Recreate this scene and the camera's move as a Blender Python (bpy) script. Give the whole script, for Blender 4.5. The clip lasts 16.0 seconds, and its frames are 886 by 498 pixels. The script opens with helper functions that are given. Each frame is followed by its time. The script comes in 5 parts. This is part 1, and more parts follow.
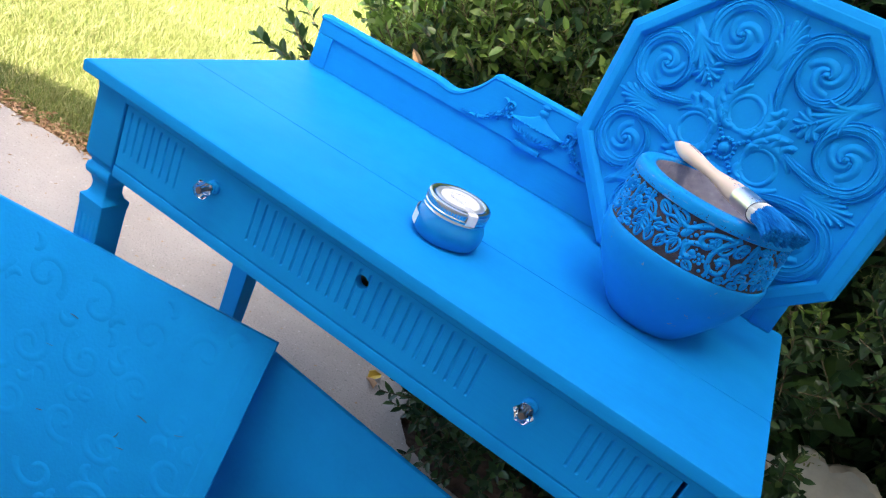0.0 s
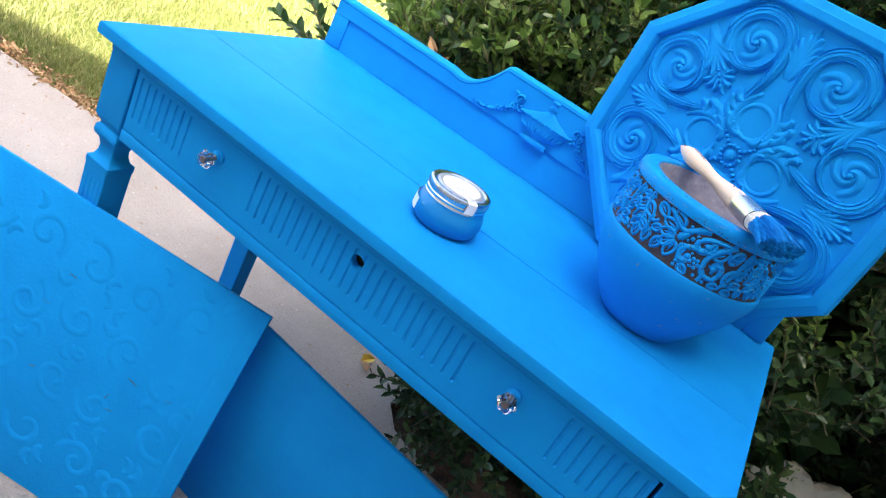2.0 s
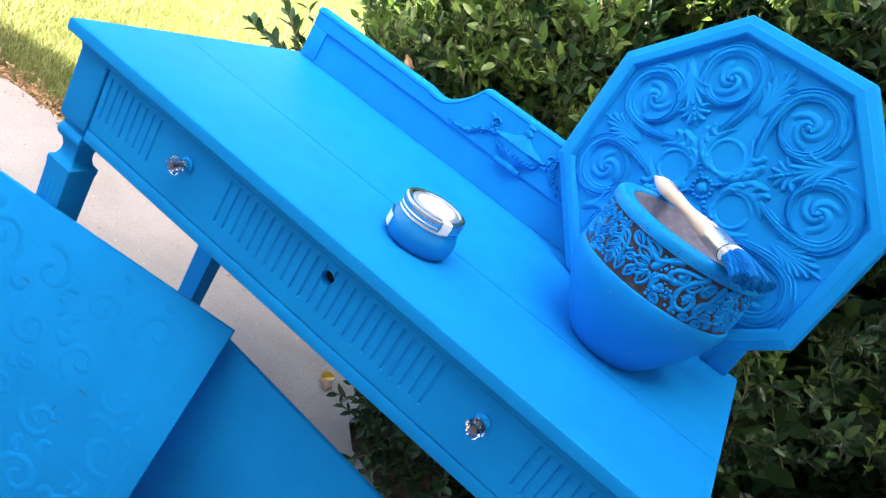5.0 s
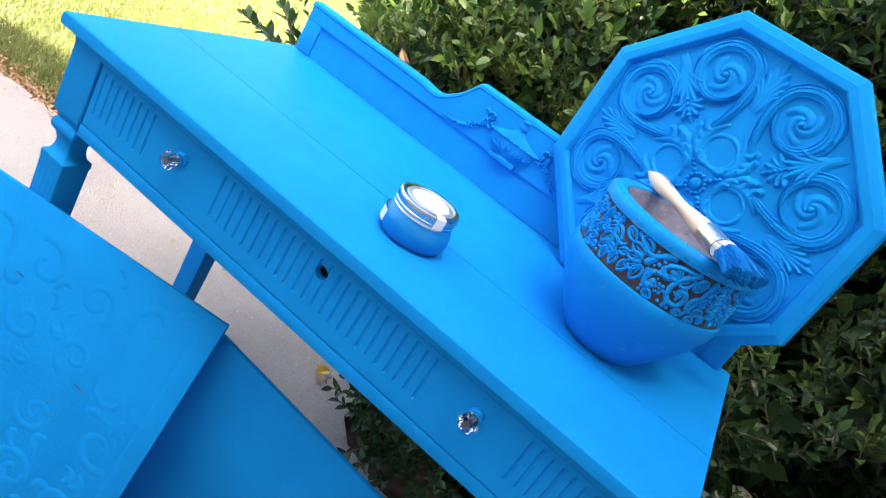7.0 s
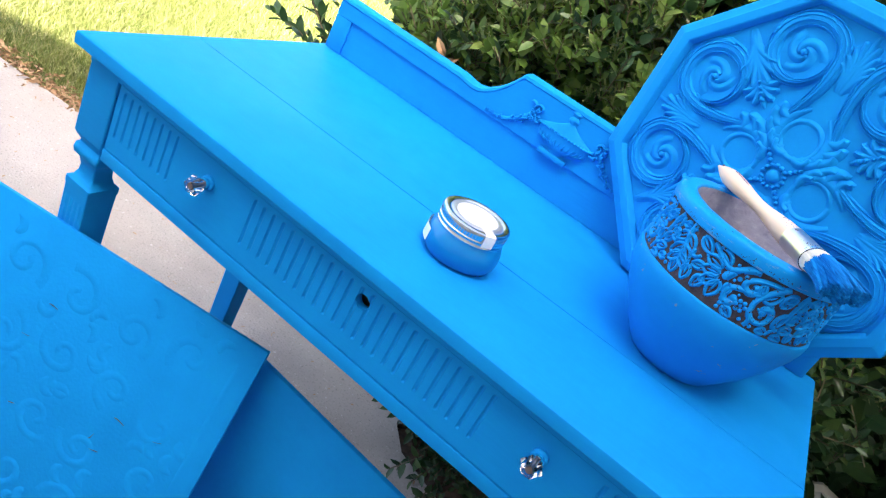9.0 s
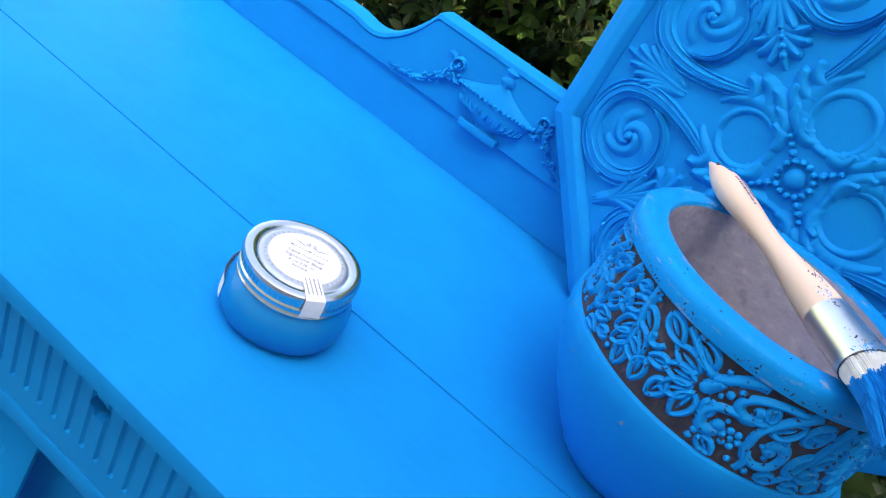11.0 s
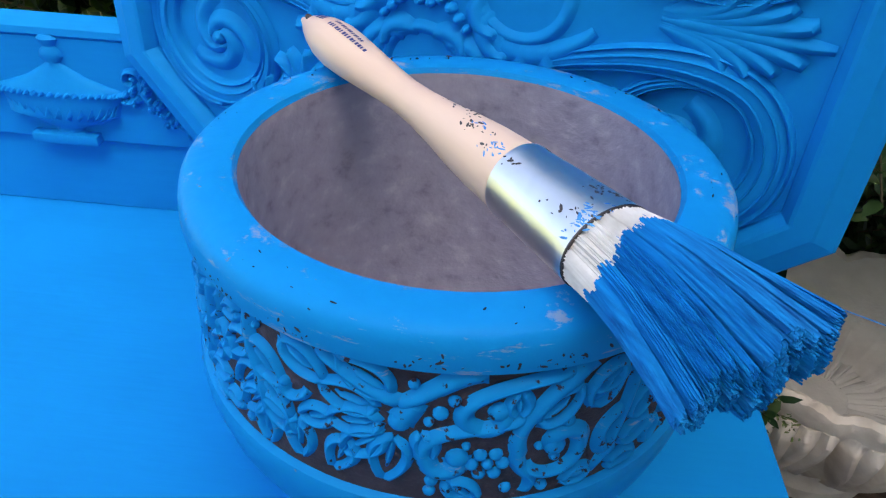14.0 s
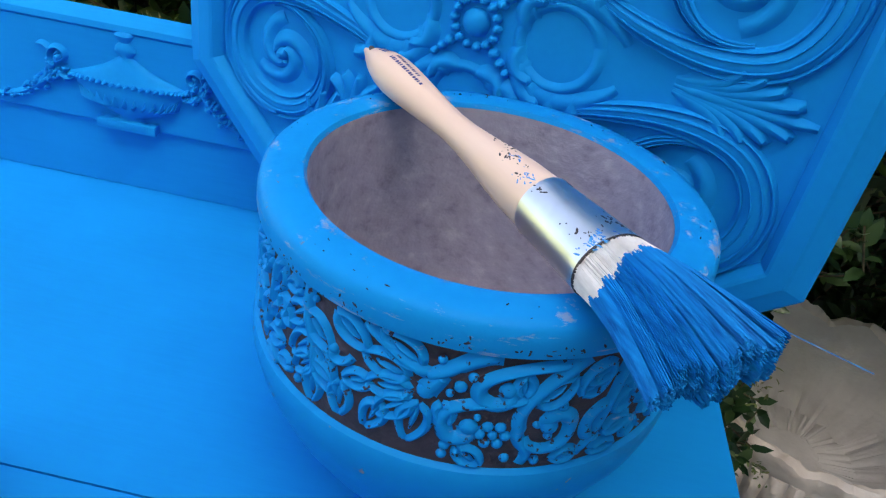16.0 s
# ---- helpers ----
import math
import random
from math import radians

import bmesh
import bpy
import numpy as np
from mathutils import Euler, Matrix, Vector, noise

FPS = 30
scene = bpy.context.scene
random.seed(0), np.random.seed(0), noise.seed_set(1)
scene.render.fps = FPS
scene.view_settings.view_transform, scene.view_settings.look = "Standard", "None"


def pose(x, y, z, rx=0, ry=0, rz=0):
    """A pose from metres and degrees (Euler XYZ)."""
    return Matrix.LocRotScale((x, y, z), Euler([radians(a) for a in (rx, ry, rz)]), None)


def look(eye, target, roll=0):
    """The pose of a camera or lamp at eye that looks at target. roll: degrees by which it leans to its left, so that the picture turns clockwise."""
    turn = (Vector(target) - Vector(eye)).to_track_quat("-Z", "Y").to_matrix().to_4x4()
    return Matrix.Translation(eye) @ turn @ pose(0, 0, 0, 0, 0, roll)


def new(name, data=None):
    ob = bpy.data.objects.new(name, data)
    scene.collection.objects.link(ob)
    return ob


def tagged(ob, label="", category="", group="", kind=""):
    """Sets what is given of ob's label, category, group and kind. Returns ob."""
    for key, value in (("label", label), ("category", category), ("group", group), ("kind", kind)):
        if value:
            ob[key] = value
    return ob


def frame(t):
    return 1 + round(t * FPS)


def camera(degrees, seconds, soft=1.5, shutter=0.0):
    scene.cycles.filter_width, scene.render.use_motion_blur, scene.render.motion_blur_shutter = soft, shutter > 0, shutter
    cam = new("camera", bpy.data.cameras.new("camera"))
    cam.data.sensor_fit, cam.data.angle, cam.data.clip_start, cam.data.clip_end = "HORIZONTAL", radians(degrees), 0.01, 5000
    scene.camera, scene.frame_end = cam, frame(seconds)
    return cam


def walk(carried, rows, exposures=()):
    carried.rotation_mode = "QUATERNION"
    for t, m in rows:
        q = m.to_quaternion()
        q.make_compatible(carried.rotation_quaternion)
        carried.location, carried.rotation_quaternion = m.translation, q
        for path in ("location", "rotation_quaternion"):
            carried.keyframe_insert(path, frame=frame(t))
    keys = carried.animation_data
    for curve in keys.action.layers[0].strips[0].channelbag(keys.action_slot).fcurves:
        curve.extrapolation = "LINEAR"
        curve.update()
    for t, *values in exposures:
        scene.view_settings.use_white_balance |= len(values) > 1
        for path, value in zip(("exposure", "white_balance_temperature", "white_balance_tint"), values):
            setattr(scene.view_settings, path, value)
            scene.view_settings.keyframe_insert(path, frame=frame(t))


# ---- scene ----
cam = camera(62.9, 16.0, soft=1.2)
PATH = [
    (0, (0.851, -0.737, 1.161), (0.28, 0.996, 0.342), 25.1),
    (0.5, (0.858, -0.747, 1.171), (0.218, 0.969, 0.369), 24.8),
    (1, (0.864, -0.749, 1.161), (0.264, 0.978, 0.351), 26.7),
    (1.5, (0.855, -0.738, 1.162), (0.268, 0.982, 0.328), 27.0),
    (2, (0.868, -0.736, 1.161), (0.292, 0.984, 0.318), 29.2),
    (2.5, (0.864, -0.737, 1.158), (0.348, 1.023, 0.361), 31.5),
    (3, (0.86, -0.736, 1.154), (0.352, 1.038, 0.383), 32.1),
    (3.5, (0.859, -0.733, 1.153), (0.344, 1.039, 0.381), 32.1),
    (4, (0.857, -0.734, 1.151), (0.333, 1.044, 0.4), 32.2),
    (4.2, (0.855, -0.733, 1.151), (0.321, 1.045, 0.406), 31.9),
    (6.3, (0.85, -0.729, 1.143), (0.345, 1.049, 0.38), 33.8),
    (6.5, (0.85, -0.727, 1.149), (0.343, 1.055, 0.394), 33.4),
    (7, (0.853, -0.731, 1.152), (0.346, 1.049, 0.393), 32.8),
    (7.5, (0.858, -0.737, 1.156), (0.367, 1.045, 0.391), 32.5),
    (8, (0.845, -0.735, 1.155), (0.334, 1.03, 0.365), 30.7),
    (8.5, (0.812, -0.708, 1.156), (0.262, 1.03, 0.331), 29.7),
    (8.7, (0.805, -0.69, 1.161), (0.237, 1.033, 0.317), 29.0),
    (10.8, (0.744, -0.267, 1.15), (0.22, 1.356, 0.105), 31.2),
    (11, (0.757, -0.25, 1.149), (0.279, 1.4, 0.124), 30.1),
    (11.5, (0.781, -0.217, 1.157), (0.328, 1.427, 0.111), 25.0),
    (12, (0.803, -0.186, 1.157), (0.331, 1.46, 0.124), 21.2),
    (12.5, (0.824, -0.116, 1.155), (0.444, 1.525, 0.076), 9.9),
    (13, (0.834, -0.054, 1.143), (0.515, 1.582, 0.036), 3.7),
    (13.5, (0.833, -0.007, 1.128), (0.673, 1.637, 0.0), 3.6),
    (14, (0.848, 0.011, 1.117), (0.737, 1.631, -0.051), 3.1),
    (14.5, (0.853, 0.008, 1.12), (0.7, 1.629, -0.04), 2.3),
    (15, (0.855, 0.004, 1.122), (0.722, 1.62, -0.049), 2.8),
    (15.5, (0.853, -0.01, 1.131), (0.712, 1.626, -0.011), 3.4),
    (16, (0.837, -0.042, 1.141), (0.725, 1.618, 0.032), 9.6),
]
EXPOSURES = [(t, e, 6850, 10) for t, e in ((0, 2.93), (2.0, 3.08), (3.5, 3.22), (7.5, 3.22), (8.7, 3.22), (11, 2.86), (12.5, 2.70), (14, 2.56), (16, 2.54))]
walk(cam, [(t, look(eye, target, roll)) for t, eye, target, roll in PATH], EXPOSURES)

# ---- light: open sky, and a sun that the house behind the camera keeps off the desk ----
SUN_EL, SUN_X, SUN_Y = radians(50), 0.43, -0.90
world = bpy.data.worlds.new("sky")
scene.world = world
world.use_nodes = True
wn = world.node_tree
sky = wn.nodes.new("ShaderNodeTexSky")
sky.sky_type, sky.sun_disc = "NISHITA", False
sky.sun_elevation, sky.sun_rotation = SUN_EL, math.atan2(SUN_X, SUN_Y)
sky.air_density, sky.dust_density, sky.ozone_density = 0.7, 5.0, 0.4
wn.links.new(sky.outputs[0], wn.nodes["Background"].inputs[0])
wn.nodes["Background"].inputs[1].default_value = 0.13
sun = new("sun", bpy.data.lights.new("sun", "SUN"))
sun.data.energy, sun.data.angle, sun.data.color = 3.7, radians(0.5), (1.0, 0.95, 0.86)
sun.matrix_world = look((SUN_X * 10, SUN_Y * 10, 10 * math.tan(SUN_EL)), (0, 0, 0))


# ---- materials ----
def material(name, rough=0.6, metal=0.0):
    m = bpy.data.materials.new(name)
    m.use_nodes = True
    b = m.node_tree.nodes["Principled BSDF"]
    b.inputs["Roughness"].default_value, b.inputs["Metallic"].default_value = rough, metal
    return m, m.node_tree, b


def node(t, kind, **sets):
    n = t.nodes.new(kind)
    for k, v in sets.items():
        n.inputs[k.replace("_", " ")].default_value = v
    return n


def coords(t, stretch=(1, 1, 1)):
    c = t.nodes.new("ShaderNodeTexCoord")
    m = node(t, "ShaderNodeMapping", Scale=stretch)
    t.links.new(c.outputs["Object"], m.inputs[0])
    return m.outputs[0]


def noisy(t, vec, scale, detail=4, rough=0.55):
    n = node(t, "ShaderNodeTexNoise", Scale=scale, Detail=detail, Roughness=rough)
    t.links.new(vec, n.inputs["Vector"])
    return n.outputs["Fac"]


def ramp(t, fac, stops):
    r = t.nodes.new("ShaderNodeValToRGB")
    e = r.color_ramp.elements
    while len(e) < len(stops):
        e.new(0.5)
    for el, (p, c) in zip(e, stops):
        el.position, el.color = p, (*c, 1) if len(c) == 3 else c
    t.links.new(fac, r.inputs[0])
    return r.outputs[0]


def mixed(t, fac, a, b):
    m = t.nodes.new("ShaderNodeMix")
    m.data_type = "RGBA"
    if isinstance(fac, float):
        m.inputs[0].default_value = fac
    else:
        t.links.new(fac, m.inputs[0])
    for sock, v in ((m.inputs[6], a), (m.inputs[7], b)):
        if isinstance(v, tuple):
            sock.default_value = (*v, 1)
        else:
            t.links.new(v, sock)
    return m.outputs[2]


def bumped(t, b, height, strength, distance):
    n = node(t, "ShaderNodeBump", Strength=strength, Distance=distance)
    t.links.new(height, n.inputs["Height"])
    t.links.new(n.outputs[0], b.inputs["Normal"])


def blue_paint(name, rough=0.55, lift=1.0, strokes=(1, 1, 1), chips=None, grain=260, relief=0.0006, scuffs=0.0):
    m, t, b = material(name, rough)
    b.inputs["Specular IOR Level"].default_value = 0.05
    v = coords(t)
    c1, c2 = (0.0, 0.226 * lift, 0.600 * lift), (0.0, 0.257 * lift, 0.665 * lift)
    col = ramp(t, noisy(t, v, 9), [(0.3, c1), (0.7, c2)])
    fine = noisy(t, coords(t, strokes), grain, 3)
    col = mixed(t, ramp(t, fine, [(0.35, (0, 0, 0)), (0.75, (0.25, 0.25, 0.25))]), col, (0.0, 0.285 * lift, 0.705 * lift))
    if chips:
        size, edge, bare = chips
        spots = noisy(t, v, size, 5, 0.6)
        mask = ramp(t, spots, [(edge, (0, 0, 0)), (edge + 0.02, (1, 1, 1))])
        col = mixed(t, mask, col, bare)
    if scuffs:
        rub = noisy(t, coords(t, (1, 1, 5)), 42, 7, 0.72)
        col = mixed(t, ramp(t, rub, [(scuffs, (0, 0, 0)), (scuffs + 0.06, (0.55, 0.55, 0.55))]), col, (0.31, 0.33, 0.40))
    t.links.new(col, b.inputs["Base Color"])
    rr = node(t, "ShaderNodeMapRange", To_Min=rough - 0.06, To_Max=rough + 0.1)
    t.links.new(noisy(t, v, 30), rr.inputs[0])
    t.links.new(rr.outputs[0], b.inputs["Roughness"])
    bumped(t, b, fine, 0.35, relief)
    return m


BLUE = blue_paint("blue_chalk_paint", 0.55, strokes=(0.12, 1, 1))
BLUE_UP = blue_paint("blue_paint_on_carving", 0.52, grain=190, relief=0.0005)
BLUE_POT = blue_paint("blue_paint_on_plaster", 0.42, chips=(85, 0.672, (0.24, 0.25, 0.33)), grain=120, relief=0.0009)
BLUE_RIM = blue_paint("worn_blue_on_rim", 0.40, chips=(120, 0.70, (0.16, 0.17, 0.24)), grain=120, relief=0.0010, scuffs=0.575)
BLUE_RELIEF = blue_paint("worn_blue_on_relief", 0.45, chips=(190, 0.615, (0.035, 0.03, 0.05)), grain=150, relief=0.0010, scuffs=0.62)
BLUE_OLD = blue_paint("blue_paint_on_old_veneer", 0.55, 1.08, chips=(60, 0.74, (0.05, 0.04, 0.05)), grain=170, relief=0.0022)
# Lift below 1: some of the plain board's shade is put into its blue.
BLUE_SHADED = blue_paint("blue_paint_shaded_board", 0.6, 0.9, grain=90, relief=0.0003)


def simple(name, stops, scale, rough, relief=0.0, metal=0.0, grain=None, stretch=(1, 1, 1)):
    m, t, b = material(name, rough, metal)
    v = coords(t, stretch)
    f = noisy(t, v, scale, 6)
    t.links.new(ramp(t, f, stops), b.inputs["Base Color"])
    if relief:
        bumped(t, b, noisy(t, v, grain or scale * 4, 5), 0.6, relief)
    return m


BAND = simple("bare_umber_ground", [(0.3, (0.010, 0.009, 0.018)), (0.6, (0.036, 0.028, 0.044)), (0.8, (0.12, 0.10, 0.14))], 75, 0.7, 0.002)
PLASTER = simple("grey_plaster_inside", [(0.28, (0.20, 0.195, 0.27)), (0.42, (0.29, 0.285, 0.375)), (0.58, (0.32, 0.315, 0.41)), (0.75, (0.42, 0.41, 0.49))], 70, 0.78, 0.0022, grain=110, stretch=(1, 1, 1.3))
WOOD = simple("pale_beech", [(0.25, (0.66, 0.46, 0.33)), (0.5, (0.76, 0.57, 0.44)), (0.75, (0.82, 0.65, 0.53))], 30, 0.42, 0.0002, stretch=(1, 1, 0.08))
RAW = simple("raw_drawer_wood", [(0.3, (0.16, 0.09, 0.05)), (0.7, (0.36, 0.22, 0.13))], 80, 0.7)
STEEL = simple("scratched_ferrule", [(0.3, (0.70, 0.70, 0.68)), (0.7, (0.86, 0.85, 0.82))], 40, 0.32, 0.0002, 1.0)
TIN = simple("jar_lid_tin", [(0.3, (0.60, 0.60, 0.62)), (0.7, (0.74, 0.74, 0.76))], 30, 0.17, 0.0, 1.0)
PAPER = simple("white_label_paper", [(0.3, (0.80, 0.80, 0.80)), (0.7, (0.86, 0.86, 0.86))], 60, 0.5)
INK = simple("grey_ink", [(0.3, (0.13, 0.14, 0.19)), (0.7, (0.19, 0.20, 0.25))], 60, 0.6)
PALE_INK = simple("pale_grey_ink", [(0.3, (0.42, 0.43, 0.46)), (0.7, (0.50, 0.51, 0.54))], 60, 0.6)
NAVY = simple("navy_ink", [(0.3, (0.02, 0.03, 0.16)), (0.7, (0.03, 0.05, 0.22))], 60, 0.6)
STAIN = simple("dark_paint_specks", [(0.3, (0.02, 0.02, 0.03)), (0.7, (0.07, 0.055, 0.05))], 60, 0.6)
PIT = simple("dark_pits", [(0.3, (0.006, 0.008, 0.022)), (0.7, (0.03, 0.03, 0.05))], 60, 0.8)
PALE_TIN = simple("pale_printed_tin", [(0.3, (0.60, 0.61, 0.64)), (0.7, (0.70, 0.71, 0.73))], 40, 0.30, 0.0, 0.8)
SPLASH = simple("blue_splash", [(0.3, (0.01, 0.16, 0.55)), (0.7, (0.06, 0.34, 0.70))], 60, 0.5)
CREAM = simple("cream_bristle", [(0.3, (0.60, 0.58, 0.54)), (0.7, (0.80, 0.79, 0.77))], 120, 0.5)
BRISTLE = simple("paint_soaked_bristle", [(0.32, (0.0, 0.10, 0.34)), (0.5, (0.0, 0.185, 0.53)), (0.7, (0.0, 0.27, 0.68))], 420, 0.6, stretch=(1, 1, 0.06))
for nd in BRISTLE.node_tree.nodes:
    if nd.type == "BSDF_PRINCIPLED":
        nd.inputs["Specular IOR Level"].default_value = 0.08
BRASS = simple("dull_screw", [(0.3, (0.25, 0.2, 0.16)), (0.7, (0.4, 0.33, 0.27))], 60, 0.35, 0, 1.0)
STONE = simple("cream_cast_stone", [(0.28, (0.56, 0.48, 0.40)), (0.5, (0.76, 0.69, 0.60)), (0.75, (0.84, 0.79, 0.72))], 14, 0.85, 0.010, grain=34)
STONE_IN = simple("grey_basin_inside", [(0.3, (0.50, 0.48, 0.45)), (0.6, (0.68, 0.66, 0.62)), (0.8, (0.77, 0.75, 0.71))], 8, 0.9, 0.006, grain=40)
STUCCO = simple("house_stucco", [(0.3, (0.50, 0.46, 0.40)), (0.7, (0.58, 0.54, 0.48))], 6, 0.9, 0.004, grain=70)
SOIL = simple("bed_soil", [(0.3, (0.035, 0.022, 0.015)), (0.7, (0.12, 0.075, 0.05))], 30, 0.95, 0.012, grain=60)
TWIG = simple("twig_bark", [(0.3, (0.06, 0.045, 0.025)), (0.7, (0.14, 0.11, 0.06))], 60, 0.8)
DRY = simple("dry_leaf", [(0.3, (0.24, 0.13, 0.06)), (0.7, (0.46, 0.30, 0.17))], 20, 0.8)
YELLOW = simple("fallen_yellow_leaf", [(0.3, (0.50, 0.30, 0.03)), (0.7, (0.65, 0.45, 0.06))], 20, 0.6)


def concrete():
    m, t, b = material("walk_concrete", 0.9)
    v = coords(t)
    base = ramp(t, noisy(t, v, 3.0, 6), [(0.3, (0.30, 0.262, 0.228)), (0.7, (0.41, 0.365, 0.325))])
    grit = noisy(t, v, 140, 3, 0.7)
    base = mixed(t, ramp(t, grit, [(0.57, (0, 0, 0)), (0.68, (0.6, 0.6, 0.6))]), base, (0.16, 0.14, 0.12))
    base = mixed(t, ramp(t, noisy(t, v, 85, 2, 0.6), [(0.64, (0, 0, 0)), (0.72, (0.8, 0.8, 0.8))]), base, (0.50, 0.45, 0.41))
    t.links.new(base, b.inputs["Base Color"])
    bumped(t, b, grit, 0.9, 0.006)
    return m


def leafy(name, dark, mid, light, rough=0.33, through_part=0.25):
    m, t, b = material(name, rough)
    g = t.nodes.new("ShaderNodeNewGeometry")
    col = ramp(t, g.outputs["Random Per Island"], [(0.0, dark), (0.55, mid), (1.0, light)])
    col = mixed(t, ramp(t, noisy(t, coords(t), 3.5, 3), [(0.35, (0, 0, 0)), (0.7, (0.6, 0.6, 0.6))]), col, mid)
    t.links.new(col, b.inputs["Base Color"])
    tr = t.nodes.new("ShaderNodeBsdfTranslucent")
    t.links.new(col, tr.inputs[0])
    mx = t.nodes.new("ShaderNodeMixShader")
    mx.inputs[0].default_value = through_part
    t.links.new(b.outputs[0], mx.inputs[1])
    t.links.new(tr.outputs[0], mx.inputs[2])
    t.links.new(mx.outputs[0], t.nodes["Material Output"].inputs[0])
    return m


CONCRETE = concrete()
# New growth; its lighter green also carries the brighter light on the upper hedge.
YOUNG_LIT = leafy("young_lit_privet_leaf", (0.06, 0.13, 0.025), (0.12, 0.21, 0.04), (0.21, 0.29, 0.075), 0.34, 0.35)
LEAF = leafy("privet_leaf", (0.010, 0.036, 0.016), (0.032, 0.082, 0.026), (0.10, 0.165, 0.048), 0.36, 0.26)
BUD = leafy("pale_bud_sprays", (0.12, 0.17, 0.05), (0.20, 0.25, 0.09), (0.30, 0.30, 0.13), 0.5)
GRASS = leafy("lawn_blades", (0.09, 0.14, 0.030), (0.20, 0.225, 0.060), (0.38, 0.34, 0.17), 0.55, 0.35)
TURF = simple("turf_below_blades", [(0.3, (0.11, 0.15, 0.03)), (0.7, (0.25, 0.28, 0.08))], 12, 0.95, 0.02, grain=80)


def glass(name, rough=0.02, tint=(1, 1, 1)):
    m, t, b = material(name, rough)
    b.inputs["Transmission Weight"].default_value = 1.0
    b.inputs["Base Color"].default_value = (*tint, 1)
    b.inputs["IOR"].default_value = 1.46
    return m


JAR_BODY = blue_paint("paint_behind_clear_glass", 0.35, 0.80, grain=60, relief=0.0001)
for nd in JAR_BODY.node_tree.nodes:
    if nd.type == "BSDF_PRINCIPLED":
        nd.inputs["Coat Weight"].default_value = 0.6
        nd.inputs["Coat Roughness"].default_value = 0.03
        nd.inputs["Coat IOR"].default_value = 1.5
KNOB_GLASS = glass("pale_lilac_glass", 0.03, (0.80, 0.82, 0.95))


# ---- mesh helpers ----
def thing(name, label, category, at=(0, 0, 0), m=None, group="", kind=""):
    e = new(name)
    e.empty_display_size = 0.05
    e.matrix_world = m if m else Matrix.Translation(at)
    return tagged(e, label, category, group, kind)


def finish(bm, mats, smooth=False):
    me = bpy.data.meshes.new("mesh")
    bmesh.ops.recalc_face_normals(bm, faces=bm.faces)
    bm.to_mesh(me)
    bm.free()
    for mt in mats if isinstance(mats, (list, tuple)) else [mats]:
        me.materials.append(mt)
    if smooth:
        me.shade_smooth()
        me.set_sharp_from_angle(angle=radians(38))
    return me


def part(name, bm, mats, parent, label="", smooth=True, kind="", m=None):
    ob = new(name, finish(bm, mats, smooth) if isinstance(bm, bmesh.types.BMesh) else bm)
    ob.parent = parent
    if m:
        ob.matrix_basis = m
    return tagged(ob, label, kind=kind)


def box(x0, x1, y0, y1, z0, z1, bevel=0.0, bm=None):
    b2 = bmesh.new()
    bmesh.ops.create_cube(b2, size=1, matrix=Matrix.Translation(((x0 + x1) / 2, (y0 + y1) / 2, (z0 + z1) / 2)) @ Matrix.Diagonal((x1 - x0, y1 - y0, z1 - z0, 1)))
    if bevel:
        bmesh.ops.bevel(b2, geom=b2.edges[:], offset=bevel, segments=2, profile=0.5, affect="EDGES")
    if bm is None:
        return b2
    me = bpy.data.meshes.new("tmp")
    b2.to_mesh(me)
    b2.free()
    bm.from_mesh(me)
    bpy.data.meshes.remove(me)
    return bm


def rings(bm, loops, close=True, cap0=False, cap1=False, mat=0):
    """Skin a run of vertex loops."""
    made = [[bm.verts.new(p) for p in loop] for loop in loops]
    for a, b in zip(made, made[1:]):
        n = len(a)
        for i in range(n if close else n - 1):
            f = bm.faces.new((a[i], a[(i + 1) % n], b[(i + 1) % n], b[i]))
            f.material_index = mat
    if cap0:
        bm.faces.new(made[0][::-1]).material_index = mat
    if cap1:
        bm.faces.new(made[-1]).material_index = mat
    return made


def lathe(profile, n=64, cap0=False, cap1=False, bm=None, squash=None):
    bm = bm or bmesh.new()
    loops = []
    for r, z in profile:
        loop = []
        for i in range(n):
            a = 2 * math.pi * i / n
            k = squash(a) if squash else 1
            loop.append((r * k * math.cos(a), r * k * math.sin(a), z))
        loops.append(loop)
    rings(bm, loops, True, cap0, cap1)
    return bm


FLAT = lambda u, v, h: Vector((u, v, h))


def ridge(bm, pts, width, height, put=FLAT, flat=False, mat=0):
    """A raised rib along a plane line; width and height are functions of 0..1."""
    cut = ([(-1, -0.15), (-0.88, 0.6), (-0.6, 0.96), (0, 1), (0.6, 0.96), (0.88, 0.6), (1, -0.15)] if flat else
           [(-1, -0.12), (-0.8, 0.16), (-0.55, 0.56), (-0.28, 0.88), (0, 1), (0.28, 0.88), (0.55, 0.56), (0.8, 0.16), (1, -0.12)])
    loops, n = [], len(pts)
    for i, (x, y) in enumerate(pts):
        ax, ay = pts[max(i - 1, 0)]
        bx, by = pts[min(i + 1, n - 1)]
        d = math.hypot(bx - ax, by - ay) or 1
        nx, ny = -(by - ay) / d, (bx - ax) / d
        s = i / (n - 1)
        w, h = width(s), height(s) * min(1, 0.2 + 9 * s, 0.2 + 9 * (1 - s))
        loops.append([put(x + nx * w * c, y + ny * w * c, h * k) for c, k in cut])
    rings(bm, loops, False, True, True, mat)


